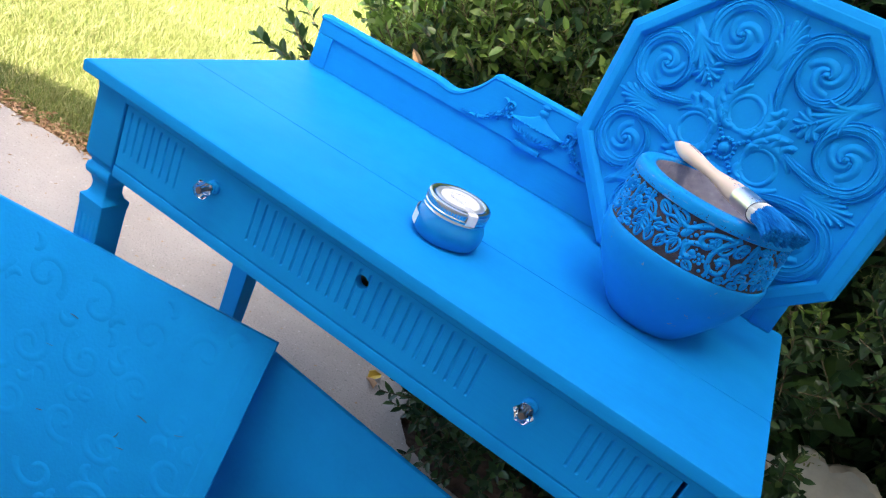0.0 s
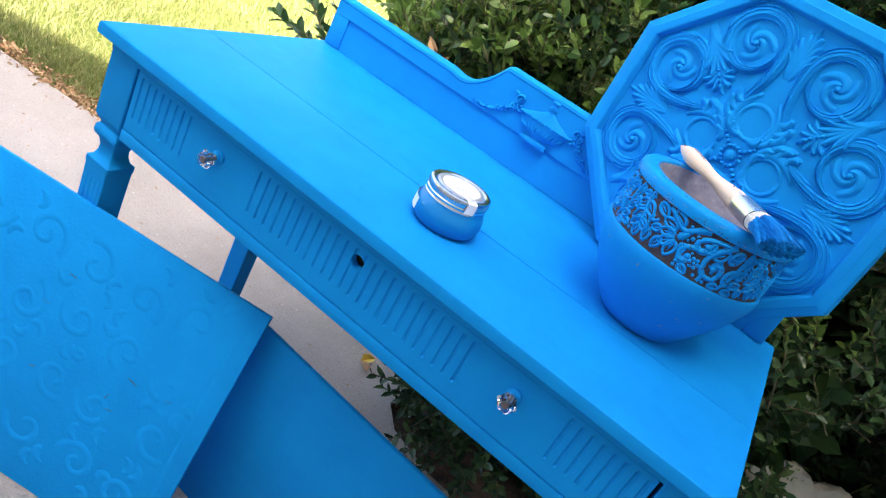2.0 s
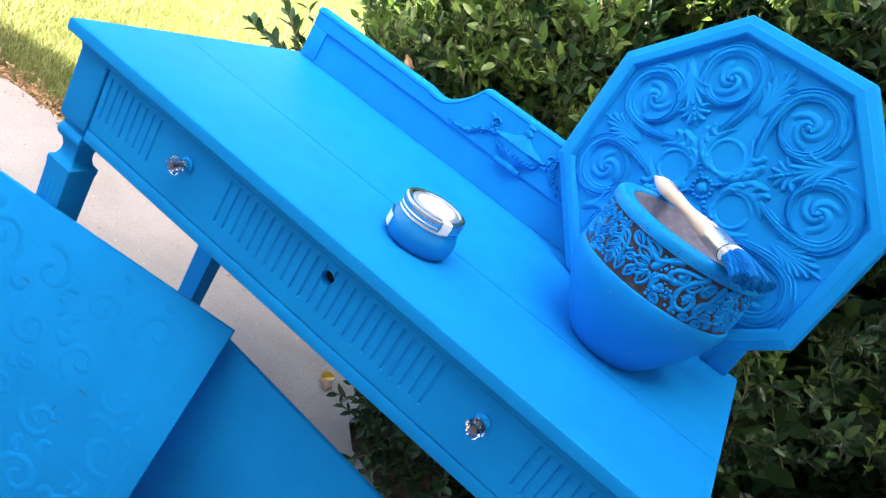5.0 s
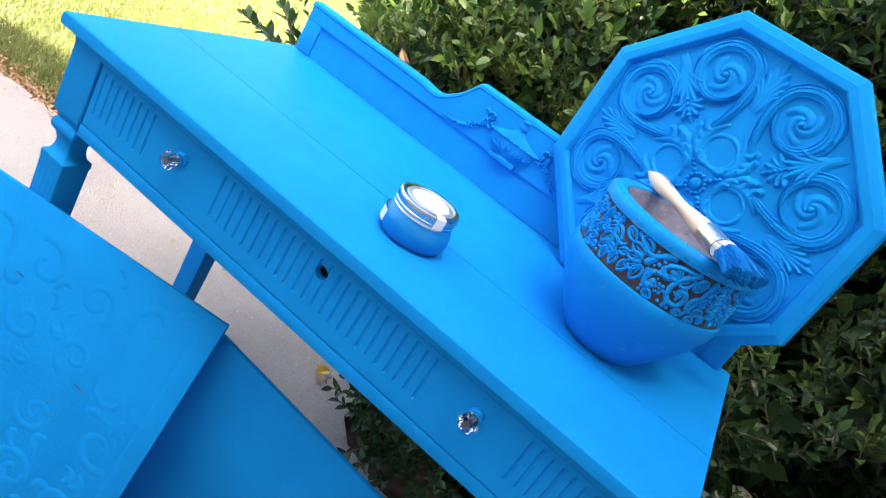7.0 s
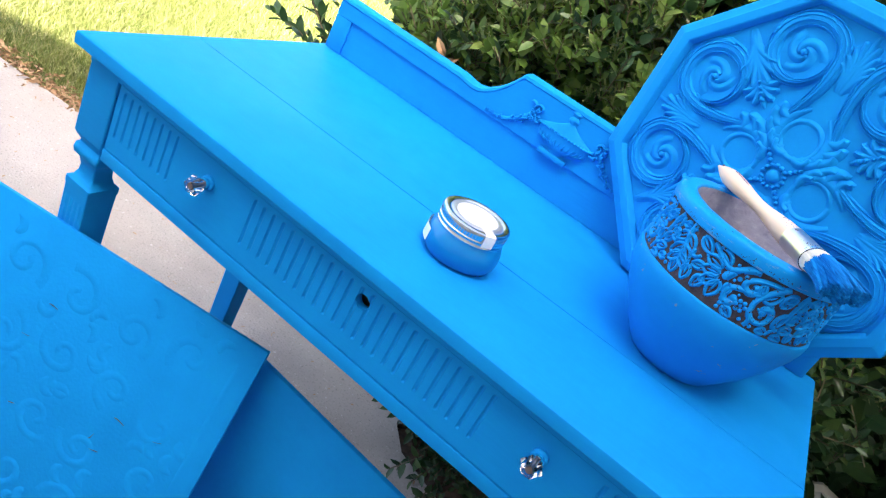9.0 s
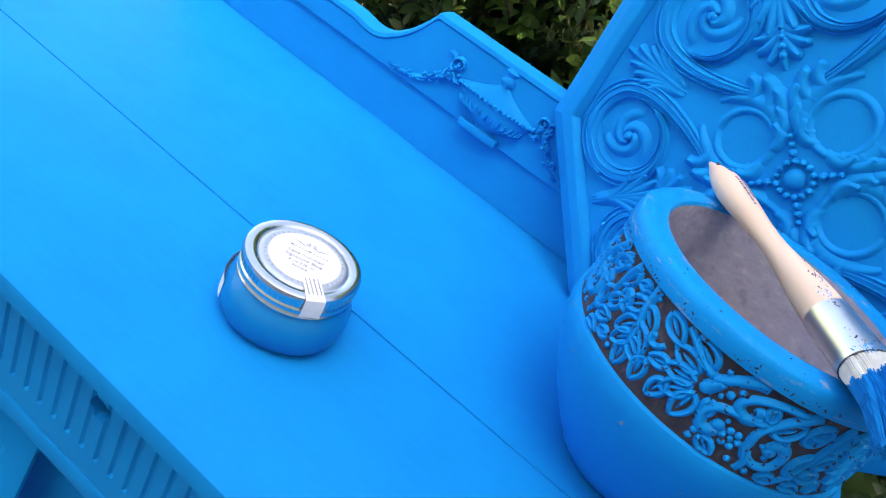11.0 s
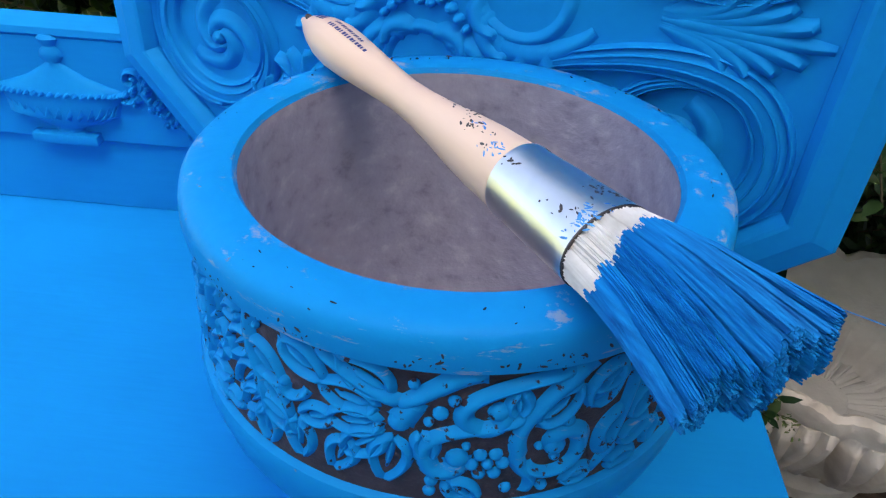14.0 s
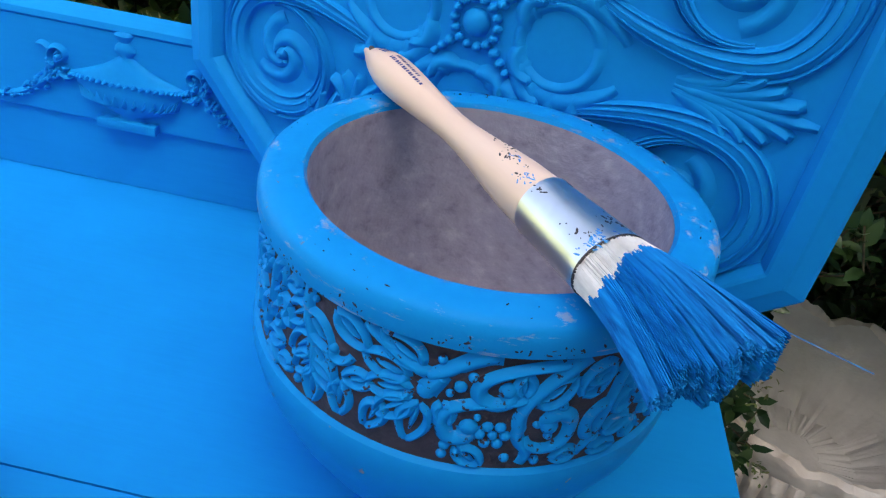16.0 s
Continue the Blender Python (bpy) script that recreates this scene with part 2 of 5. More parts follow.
def dome(bm, x, y, r, h, put=FLAT, n=10):
    loops = [[put(x + r * f * math.cos(2 * math.pi * i / n), y + r * f * math.sin(2 * math.pi * i / n), h * k) for i in range(n)]
             for f, k in ((1, -0.1), (0.93, 0.4), (0.7, 0.75), (0.3, 0.97))]
    rings(bm, loops, True, False, True)


def spiral(cx, cy, r0, r1, a0, turns, n=44):
    out = []
    for i in range(n + 1):
        s = i / n
        r = r0 * (r1 / r0) ** s
        a = a0 + turns * 2 * math.pi * s
        out.append((cx + r * math.cos(a), cy + r * math.sin(a)))
    return out


def curve2(p0, p1, p2, p3, n=16):
    out = []
    for i in range(n + 1):
        s = i / n
        k = ((1 - s) ** 3, 3 * s * (1 - s) ** 2, 3 * s * s * (1 - s), s ** 3)
        out.append(tuple(sum(k[j] * p[q] for j, p in enumerate((p0, p1, p2, p3))) for q in (0, 1)))
    return out


def taper(w, a=0.15, b=0.1):
    """Full in the middle, thin at the two ends."""
    return lambda s: w * min(1, a + (1 - a) * s / 0.25, b + (1 - b) * (1 - s) / 0.4)


def strands(name, verts, faces, mat, parent, label="", kind="stuff"):
    me = bpy.data.meshes.new(name)
    me.from_pydata(verts, [], faces)
    me.materials.append(mat)
    return part(name, me, None, parent, label, kind=kind)


# ---- ground, walk and house ----
WALK_SLOPE = 0.14


def walk_edge(x):
    return 0.852 + WALK_SLOPE * (x + 0.95)


bm = bmesh.new()
bmesh.ops.create_grid(bm, x_segments=60, y_segments=60, size=120, matrix=Matrix.Translation((0, 0, -0.035)))
ground = tagged(new("ground", finish(bm, TURF)), "lawn ground under the grass blades", "ground", kind="structure")

bm = bmesh.new()
low, top = [], []
for x, y in ((-9, walk_edge(-9)), (-9, -6), (9, -6), (9, 0.62), (0.66, 0.62), (0.52, 0.66), (0.455, 0.73), (0.44, walk_edge(0.44))):
    low.append((x, y, -0.08)), top.append((x, y, 0.0))
rings(bm, [low, top], True, False, True)
pavement = tagged(new("pavement", finish(bm, CONCRETE)), "pale speckled concrete walk in shade", "pavement", kind="structure")

bm = bmesh.new()
bmesh.ops.create_grid(bm, x_segments=60, y_segments=40, size=0.5, matrix=Matrix.Translation((2.3, 1.6, 0)) @ Matrix.Diagonal((4.2, 2.2, 1, 1)))
for v in bm.verts:
    v.co.z = -0.02 + 0.03 * noise.noise(v.co * 4) + 0.012 * noise.noise(v.co * 15)
bed = tagged(new("planting_bed", finish(bm, SOIL, True)), "dark brown soil bed beneath the hedge", "soil", kind="structure")

bm = box(-11, 11, -6.0, 0, -0.1, 4.53)
house = new("wall_house", finish(bm, STUCCO))
house.matrix_world = Matrix.Translation((0.30, -2.26, 0)) @ Matrix.Rotation(math.atan2(0.43, 0.90), 4, "Z")
tagged(house, "plain pale stucco house wall behind the walk", "wall", kind="structure")


# Unseen wall, added to keep sky light off the right of desk and hedge.
bm = box(1.98, 2.23, -3.0, 0.60, -0.1, 4.2)
tagged(new("shade_wall", finish(bm, STUCCO)), "added pale stucco wall, out of view, that shades the right side", "wall", kind="structure")


# ---- writing table ----
W, TOP, YB = 1.04, 0.76, 0.525
desk = thing("writing_table", "bright blue painted wooden table with fluted drawer and back board", "table", (0, 0, 0))

# two boards of the top with a fine seam between them, moulded front and end edges


def top_board(y0, y1, front):
    bm = bmesh.new()
    prof = [(0.0, TOP - 0.0202), (-0.0015, TOP - 0.0188), (-0.0020, TOP - 0.006), (-0.0008, TOP - 0.0022), (0.0030, TOP)]
    loops = []
    for inset, z in [(0.016, TOP - 0.036), (0.0145, TOP - 0.0225), (0.0120, TOP - 0.0204)] + prof:
        f = inset + 0.0040 if front else 0.0
        loops.append([(inset - 0.011, y0 + f, z), (W - inset, y0 + f, z), (W - inset, y1, z), (inset - 0.011, y1, z)])
    rings(bm, loops, True, True, True)
    return bm


part("top_board", top_board(0.0, 0.2057, True), BLUE, desk)
part("top_board", top_board(0.2072, 0.552, False), BLUE, desk)

# drawer front with its flutes, key hole and rail below
bm = bmesh.new()
Z0, Z1, YF = 0.626, 0.7235, 0.020
X0, X1 = 0.070, 0.970
flutes = [0.082 + 0.0152 * i for i in range(8)] + [0.333 + 0.0164 * i for i in range(24)] + [0.856 + 0.0152 * i for i in range(8)]
xs = [X0]
for f in flutes:
    xs += [f - 0.0030, f - 0.0009, f + 0.0009, f + 0.0030]
xs.append(X1)
flset = {}
for f in flutes:
    flset[round(f - 0.0009, 5)] = flset[round(f + 0.0009, 5)] = 0.0022
rows = [(Z0, 0.0), (0.648, 0.0), (0.651, 1.0), (0.715, 1.0), (0.718, 0.0), (Z1, 0.0)]
grid = [[bm.verts.new((x, YF + flset.get(round(x, 5), 0.0) * k, z)) for x in xs] for z, k in rows]
for a, b in zip(grid, grid[1:]):
    for i in range(len(xs) - 1):
        bm.faces.new((a[i], a[i + 1], b[i + 1], b[i]))
rim_loop = grid[0] + [r[-1] for r in grid[1:-1]] + grid[-1][::-1] + [r[0] for r in grid[-2:0:-1]]
back_loop = [bm.verts.new((v.co.x, YF + 0.014, v.co.z)) for v in rim_loop]
for i in range(len(rim_loop)):
    j = (i + 1) % len(rim_loop)
    bm.faces.new((rim_loop[i], back_loop[i], back_loop[j], rim_loop[j]))
bm.faces.new(back_loop)
front_ob = part("drawer_front", bm, BLUE, desk, "fluted blue drawer front with a bare key hole", smooth=False)
bore = new("bore", finish(lathe([(0.0098, -0.03), (0.0098, 0.03)], 24, True, True), RAW))
bore.matrix_world = Matrix.Translation((0.520, YF, 0.700)) @ Matrix.Rotation(radians(90), 4, "X")
cutter = front_ob.modifiers.new("key_hole", "BOOLEAN")
cutter.operation, cutter.object, cutter.solver = "DIFFERENCE", bore, "EXACT"
bpy.context.view_layer.update()
cut_mesh = bpy.data.meshes.new_from_object(front_ob.evaluated_get(bpy.context.evaluated_depsgraph_get()))
front_ob.modifiers.clear()
front_ob.data = cut_mesh
bpy.data.objects.remove(bore)
part("drawer_body", box(X0 + 0.002, X1 - 0.002, YF + 0.032, 0.50, Z0 + 0.002, Z1 - 0.002), RAW, desk)
part("front_rail", box(0.068, 0.972, YF - 0.001, YF + 0.03, 0.604, 0.6235, 0.0015), BLUE, desk)
part("top_rail", box(0.068, 0.972, YF + 0.004, YF + 0.03, 0.7245, 0.7305, 0.0005), BLUE, desk)
for x in (0.012, W - 0.030):
    part("side_apron", box(x, x + 0.018, 0.075, 0.50, 0.604, 0.731, 0.0015), BLUE, desk)
part("back_apron", box(0.068, 0.972, 0.50, 0.518, 0.604, 0.731, 0.0015), BLUE, desk)

# square legs with cut shoulders
LEG = [(0.0295, 0.7305), (0.0295, 0.618), (0.0268, 0.612), (0.0222, 0.606), (0.0222, 0.602), (0.0258, 0.598), (0.0270, 0.590), (0.0255, 0.583),
       (0.0195, 0.577), (0.0165, 0.566), (0.0172, 0.555), (0.0205, 0.546), (0.0268, 0.541), (0.0268, 0.533), (0.0258, 0.528), (0.0254, 0.500),
       (0.0240, 0.330), (0.0218, 0.140), (0.0205, 0.060), (0.0240, 0.054), (0.0240, 0.020), (0.0205, 0.0)]


def leg(cx, cy, fluted):
    bm = bmesh.new()
    c = 0.0015
    loops = []
    for r, z in LEG:
        loops.append([(cx + sx * r, cy + sy * r, z) for sx, sy in
                      ((-1 + c / r, -1), (1 - c / r, -1), (1, -1 + c / r), (1, 1 - c / r), (1 - c / r, 1), (-1 + c / r, 1), (-1, 1 - c / r), (-1, -1 + c / r))])
    rings(bm, loops, True, True, True)
    post = part("leg", bm, BLUE, desk)
    # three sunk flutes framed by four ribs on the front
    for k in range(4 if fluted else 0):
        bm = bmesh.new()
        x = -0.0156 + 0.0104 * k
        ridge(bm, [(x, 0.512), (x * 0.9, 0.33), (x * 0.8, 0.15)], lambda s: 0.0035 - 0.0008 * s, lambda s: 0.0018,
              lambda u, v, h: Vector((cx + u, cy - (0.0254 - (0.50 - v) * 0.0098) - h, v)), True)
        part("rib", bm, BLUE, post)


for lx in (0.035, W - 0.035):
    leg(lx, 0.049, True)
    leg(lx, 0.493, False)

# back board: low wings, a raised middle, a cap bead and a sunk lower panel
H0, H1 = 0.861, 0.921


def board_top(x):
    x = min(x, 1.04 - 0.006 - x) if x > 0.517 else x
    if x <= 0.285:
        return H0
    if x >= 0.389:
        return H1
    s = (x - 0.285) / 0.104
    return H0 - 0.004 * math.sin(math.pi * min(1, s / 0.6)) + (H1 - H0 + 0.0) * max(0, (s - 0.22) / 0.78) ** 2.4


xs = [0.0 + 1.016 * i / 130 for i in range(131)] + [0.387, 0.391]
xs = sorted(xs)
bm = bmesh.new()
loops = []
for x in xs:
    z = board_top(x)
    loops.append([(x, YB, TOP + 0.0008), (x, YB, z - 0.008), (x, YB + 0.022, z - 0.008), (x, YB + 0.022, TOP + 0.0008)])
rings(bm, loops, True, True, True)
part("back_board", bm, BLUE, desk)
bm = bmesh.new()
loops = []
for x in [-0.003] + xs[1:-1] + [1.019]:
    z = board_top(x)
    loops.append([(x, YB - 0.003, z - 0.009), (x, YB - 0.006, z - 0.006), (x, YB - 0.005, z - 0.001), (x, YB - 0.001, z + 0.002), (x, YB + 0.021, z + 0.002), (x, YB + 0.025, z - 0.002), (x, YB + 0.024, z - 0.009)])
rings(bm, loops, True, True, True)
part("cap_bead", bm, BLUE, desk)
ZP = 0.826
for x0, x1, z0, z1 in ((-0.001, 0.036, TOP + 0.001, ZP + 0.0001), (0.980, 1.017, TOP + 0.001, ZP + 0.0001)):
    part("panel_stile", box(x0, x1, YB - 0.0045, YB + 0.001, z0, z1, 0.001), BLUE, desk)
bm = bmesh.new()
loops = []
for x in [-0.001] + xs[1:-1] + [1.017]:
    z = board_top(x) - 0.0085
    loops.append([(x, YB + 0.001, ZP), (x, YB - 0.0035, ZP + 0.0005), (x, YB - 0.0045, ZP + 0.0015), (x, YB - 0.0045, z), (x, YB + 0.001, z)])
rings(bm, loops, True, True, True)
part("panel_head", bm, BLUE, desk)

# glass pulls
def pull(x, z):
    holder = part("drawer_pull", lathe([(0.0105, 0.0), (0.0105, 0.004), (0.008, 0.006), (0.008, 0.010)], 20, True, True), BLUE, desk, "clear faceted glass pull on a blue collar",
                  m=Matrix.Translation((x, YF, z)) @ Matrix.Rotation(radians(90), 4, "X"))
    part("glass_knob", lathe([(0.006, 0.010), (0.007, 0.014), (0.0130, 0.021), (0.0140, 0.025), (0.0105, 0.0315), (0.006, 0.033)], 6, True, True), KNOB_GLASS, holder, "faceted clear glass", smooth=False).visible_shadow = False
    part("screw", lathe([(0.003, 0.008), (0.003, 0.027), (0.0050, 0.028), (0.0045, 0.0305)], 14, True, True), BRASS, holder, "brown metal screw head", smooth=False)


pull(0.257, 0.692)
pull(0.785, 0.692)

# carved urn and garland on the back board
bm = bmesh.new()
UY = YB - 0.0045
on_board = lambda u, v, h: Vector((u, UY - h, v))
cx = 0.502
# bowl, lid and foot as half round solids
half = [(0.006, 0.915, 0.004), (0.009, 0.912, 0.006), (0.005, 0.906, 0.004), (0.009, 0.902, 0.006), (0.010, 0.898, 0.006), (0.006, 0.893, 0.004), (0.012, 0.889, 0.005),
        (0.024, 0.882, 0.007), (0.040, 0.876, 0.009), (0.051, 0.8725, 0.010), (0.053, 0.870, 0.011), (0.051, 0.867, 0.010), (0.049, 0.862, 0.011), (0.044, 0.854, 0.011),
        (0.034, 0.846, 0.010), (0.020, 0.841, 0.008), (0.012, 0.838, 0.006), (0.012, 0.835, 0.006), (0.017, 0.834, 0.007)]
loops = []
for r, z, d in half:
    loops.append([(cx - r * math.cos(math.pi * i / 16), UY + 0.001 - d * math.sin(math.pi * i / 16), z) for i in range(17)])
rings(bm, loops, False, True, True)
box(0.472, 0.527, UY - 0.009, UY + 0.001, 0.8255, 0.8345, 0.0012, bm)
for i in range(15):
    a = math.pi * (i + 0.5) / 15
    x = cx - 0.048 * math.cos(a)
    ridge(bm, [(cx + (x - cx) * 1.0, 0.864), (cx + (x - cx) * 0.9, 0.853), (cx + (x - cx) * 0.55, 0.843)], taper(0.0030, 0.6, 0.5), lambda s, a=a: 0.0120 * math.sin(a) + 0.0050, on_board)
for i in range(24):
    a = math.pi * (i + 0.5) / 24
    dome(bm, cx - 0.052 * math.cos(a), 0.870, 0.0024, 0.012 * math.sin(a) + 0.004, on_board, 6)
part("carved_urn", bm, BLUE_UP, desk, "carved urn ornament, painted over in blue")
for sgn, cxs in ((-1, 0.441), (1, 0.563)):
    bm = bmesh.new()
    a0 = -math.pi / 2 if sgn > 0 else -math.pi / 2
    ridge(bm, spiral(cxs, 0.884, 0.0125, 0.002, a0, sgn * 1.6), lambda s: 0.0030 - 0.001 * s, lambda s: 0.006, on_board)
    ridge(bm, curve2((cxs, 0.8715), (cxs + sgn * 0.004, 0.866), (cxs - sgn * 0.004, 0.862), (cxs - sgn * 0.012, 0.866)), taper(0.004), lambda s: 0.006, on_board)
    for k in range(5):
        a = math.pi * 2 * k / 5
        dome(bm, cxs + 0.006 * math.cos(a) - sgn * 0.002, 0.868 + 0.005 * math.sin(a), 0.0032, 0.006, on_board, 7)
    part("carved_volute", bm, BLUE_UP, desk)
for sgn, cxs in ((-1, 0.436), (1, 0.568)):
    bm = bmesh.new()
    rnd = random.Random(4)
    path = curve2((cxs, 0.882), (cxs + sgn * 0.010, 0.850), (cxs + sgn * 0.040, 0.834), (cxs + sgn * 0.083, 0.834), 26)
    ridge(bm, path, lambda s: 0.0065 * (1 - 0.75 * s), lambda s: 0.0055 * (1 - 0.5 * s), on_board)
    for i, (x, y) in enumerate(path):
        r = 0.0048 * (1 - 0.6 * i / 26)
        for q in range(2):
            dome(bm, x + rnd.uniform(-1, 1) * r * 1.5, y + rnd.uniform(-1, 1) * r * 1.5, r * rnd.uniform(0.5, 0.9), 0.0075 * (1 - 0.5 * i / 26), on_board, 7)
    ridge(bm, curve2((cxs, 0.884), (cxs + sgn * 0.006, 0.892), (cxs + sgn * 0.012, 0.894), (cxs + sgn * 0.016, 0.890), 8), taper(0.003), lambda s: 0.005, on_board)
    part("carved_garland", bm, BLUE_UP, desk)


# ---- octagonal carved plaque leaning on the back board ----
lean, turned, rolled = 0.012, 0.3568, -0.0080
U0 = Vector((math.cos(turned), -math.sin(turned), 0))
V0 = Vector((math.sin(turned) * lean, math.cos(turned) * lean, math.sqrt(1 - lean * lean)))
U = (U0 * math.cos(rolled) + V0 * math.sin(rolled)).normalized()
V = (V0 * math.cos(rolled) - U0 * math.sin(rolled)).normalized()
Nn = U.cross(V)
AP, SQ = 0.2477, 0.9705
foot = Vector((0.7985, 0.4194, 1.0045)) - V * AP * SQ
MO = Matrix(((U.x, V.x * SQ, Nn.x, foot.x), (U.y, V.y * SQ, Nn.y, foot.y), (U.z, V.z * SQ, Nn.z, foot.z), (0, 0, 0, 1)))
plaque = thing("plaque", "octagonal blue painted plaque with carved scrolls, leaning on the back board", "plaque", m=MO)


def octa(inset, z):
    r = (AP - inset) / math.cos(math.pi / 8)
    return [(r * math.cos(math.pi / 8 + math.pi / 4 * i), AP + r * math.sin(math.pi / 8 + math.pi / 4 * i), z) for i in range(8)]


bm = bmesh.new()
rings(bm, [octa(0.004, -0.026), octa(0, -0.024), octa(0, -0.006), octa(0.002, -0.004), octa(0.012, -0.001), octa(0.014, 0.0), octa(0.025, 0.0), octa(0.027, -0.001), octa(0.031, -0.009), octa(0.0315, -0.014)], True)
part("frame", bm, BLUE_UP, plaque, smooth=False)
bm = bmesh.new()
rings(bm, [octa(0.003, -0.0255), octa(0.003, -0.020), octa(0.030, -0.0115)], True, True, False)
bm.faces.new([bm.verts.new(p) for p in octa(0.030, -0.0114)])
part("field", bm, BLUE_UP, plaque, smooth=False)

FIELD = -0.0113
polar = lambda r, a: (r * math.cos(a), AP + r * math.sin(a))


def plaque_put(flip, ang):
    ca, sa = math.cos(ang), math.sin(ang)

    def put(u, v, h):
        v = -v if flip else v
        return Vector((u * ca - v * sa, AP + u * sa + v * ca, FIELD + h))
    return put


def scroll(name, put, mat, parent, hk=1.0):
    """A broad fluted stem that leaves the ring and rolls up into a spiral 22 degrees aside."""
    c = (0.170 * math.cos(radians(24)), 0.170 * math.sin(radians(24)))
    h = 0.0068 * hk
    stem = curve2((0.066, 0.042), (0.092, 0.028), (0.156, 0.0085), (0.1865, 0.0315), 20)
    a0 = math.atan2(stem[-1][1] - c[1], stem[-1][0] - c[0])
    r0 = math.hypot(stem[-1][1] - c[1], stem[-1][0] - c[0])
    coil = spiral(*c, r0, 0.0375, a0, 0.94, 56)
    run = stem[:-1] + coil
    bed = lambda s: (0.0080 + 0.0050 * math.sin(math.pi * min(1, s / 0.9))) * min(1, 0.62 + 2 * s) * (1 - 0.70 * max(0, s - 0.62) / 0.38)
    bm = bmesh.new()
    ridge(bm, run, bed, lambda s: h * 0.86, put)
    body_part = part(name, bm, mat, parent)

    def beside(line, off, wid):
        pts = []
        for i, (x, y) in enumerate(line):
            x0, y0 = line[max(i - 1, 0)]
            x1, y1 = line[min(i + 1, len(line) - 1)]
            d = math.hypot(x1 - x0, y1 - y0) or 1
            w = wid(i / (len(line) - 1)) * off
            pts.append((x + (y1 - y0) / d * w, y - (x1 - x0) / d * w))
        return pts
    for off, k, wk in ((0.76, 0.78, 0.20), (0.30, 1.02, 0.17), (-0.22, 1.02, 0.16), (-0.70, 0.74, 0.18)):
        bm = bmesh.new()
        ridge(bm, beside(run, off, bed), lambda s, wk=wk: bed(s) * wk, lambda s, k=k: h * k, put)
        part("flute", bm, mat, body_part)
    # three commas that wind into a knob at the heart
    for k in range(3):
        a = a0 + 0.94 * 2 * math.pi - 0.3 + k * 2.094
        bm = bmesh.new()
        ridge(bm, spiral(*c, 0.0285, 0.0050, a, 0.62, 22), lambda s: 0.0064 * (0.35 + 0.9 * math.sin(math.pi * min(1, 0.15 + 0.85 * s)) ** 0.7), lambda s: h * (0.52 + 0.45 * s), put)
        part("petal", bm, mat, body_part)
    bm = bmesh.new()
    dome(bm, *c, 0.0055, h * 1.25, put, 14)
    part("knob", bm, mat, body_part)
    # leaf tips that break off the turns
    for s, ln, w in ((0.34, 0.024, 0.0078),):
        i = int(s * 56)
        x, y = coil[i]
        x2, y2 = coil[i + 2]
        d = math.hypot(x2 - x, y2 - y)
        tx, ty = (x2 - x) / d, (y2 - y) / d
        dn = math.hypot(x - c[0], y - c[1])
        nx, ny = (x - c[0]) / dn, (y - c[1]) / dn
        e = 0.0125 * (1 - 0.7 * s)
        line = curve2((x - tx * 0.022 + nx * e * 0.2, y - ty * 0.022 + ny * e * 0.2), (x - tx * 0.004 + nx * e * 0.9, y - ty * 0.004 + ny * e * 0.9), (x + tx * ln * 0.5 + nx * e * 1.1, y + ty * ln * 0.5 + ny * e * 1.1), (x + tx * ln * 0.92 + nx * (e * 0.55 - 0.3 * ln * 0.3), y + ty * ln * 0.92 + ny * (e * 0.55 - 0.3 * ln * 0.3)), 12)
        bm = bmesh.new()
        ridge(bm, line, taper(w, 0.12, 0.55), lambda s: h * (0.40 + 0.75 * s), put)
        part("lobe", bm, mat, body_part)


def acanthus(name, put, x0, length, spread, mat, parent, hk=1.0, lobes=4, w=0.0058):
    """A fan of curling lobes that opens along the axis; each lobe is a part of the fan."""
    h = 0.0066 * hk
    bm = bmesh.new()
    ridge(bm, [(x0 + length * q / 8, 0) for q in range(9)], taper(w, 0.3, 0.35), lambda s: h * (0.6 + 0.4 * s), put)
    mid = part(name, bm, mat, parent)
    for k in range(1, lobes + 1):
        for sg in (-1, 1):
            bm = bmesh.new()
            a = sg * spread * k / lobes
            L = length * (1 - 0.12 * k)
            p3 = (x0 + L * math.cos(a * 1.25), L * math.sin(a * 1.25))
            ridge(bm, curve2((x0, sg * 0.001 * k), (x0 + L * 0.45, sg * 0.0015 * k), (x0 + L * 0.85 * math.cos(a * 0.7), L * 0.85 * math.sin(a * 0.7)), p3, 12),
                  taper(w, 0.2, 0.5), lambda s: h * (0.40 + 0.85 * s), put)
            part("lobe", bm, mat, mid)


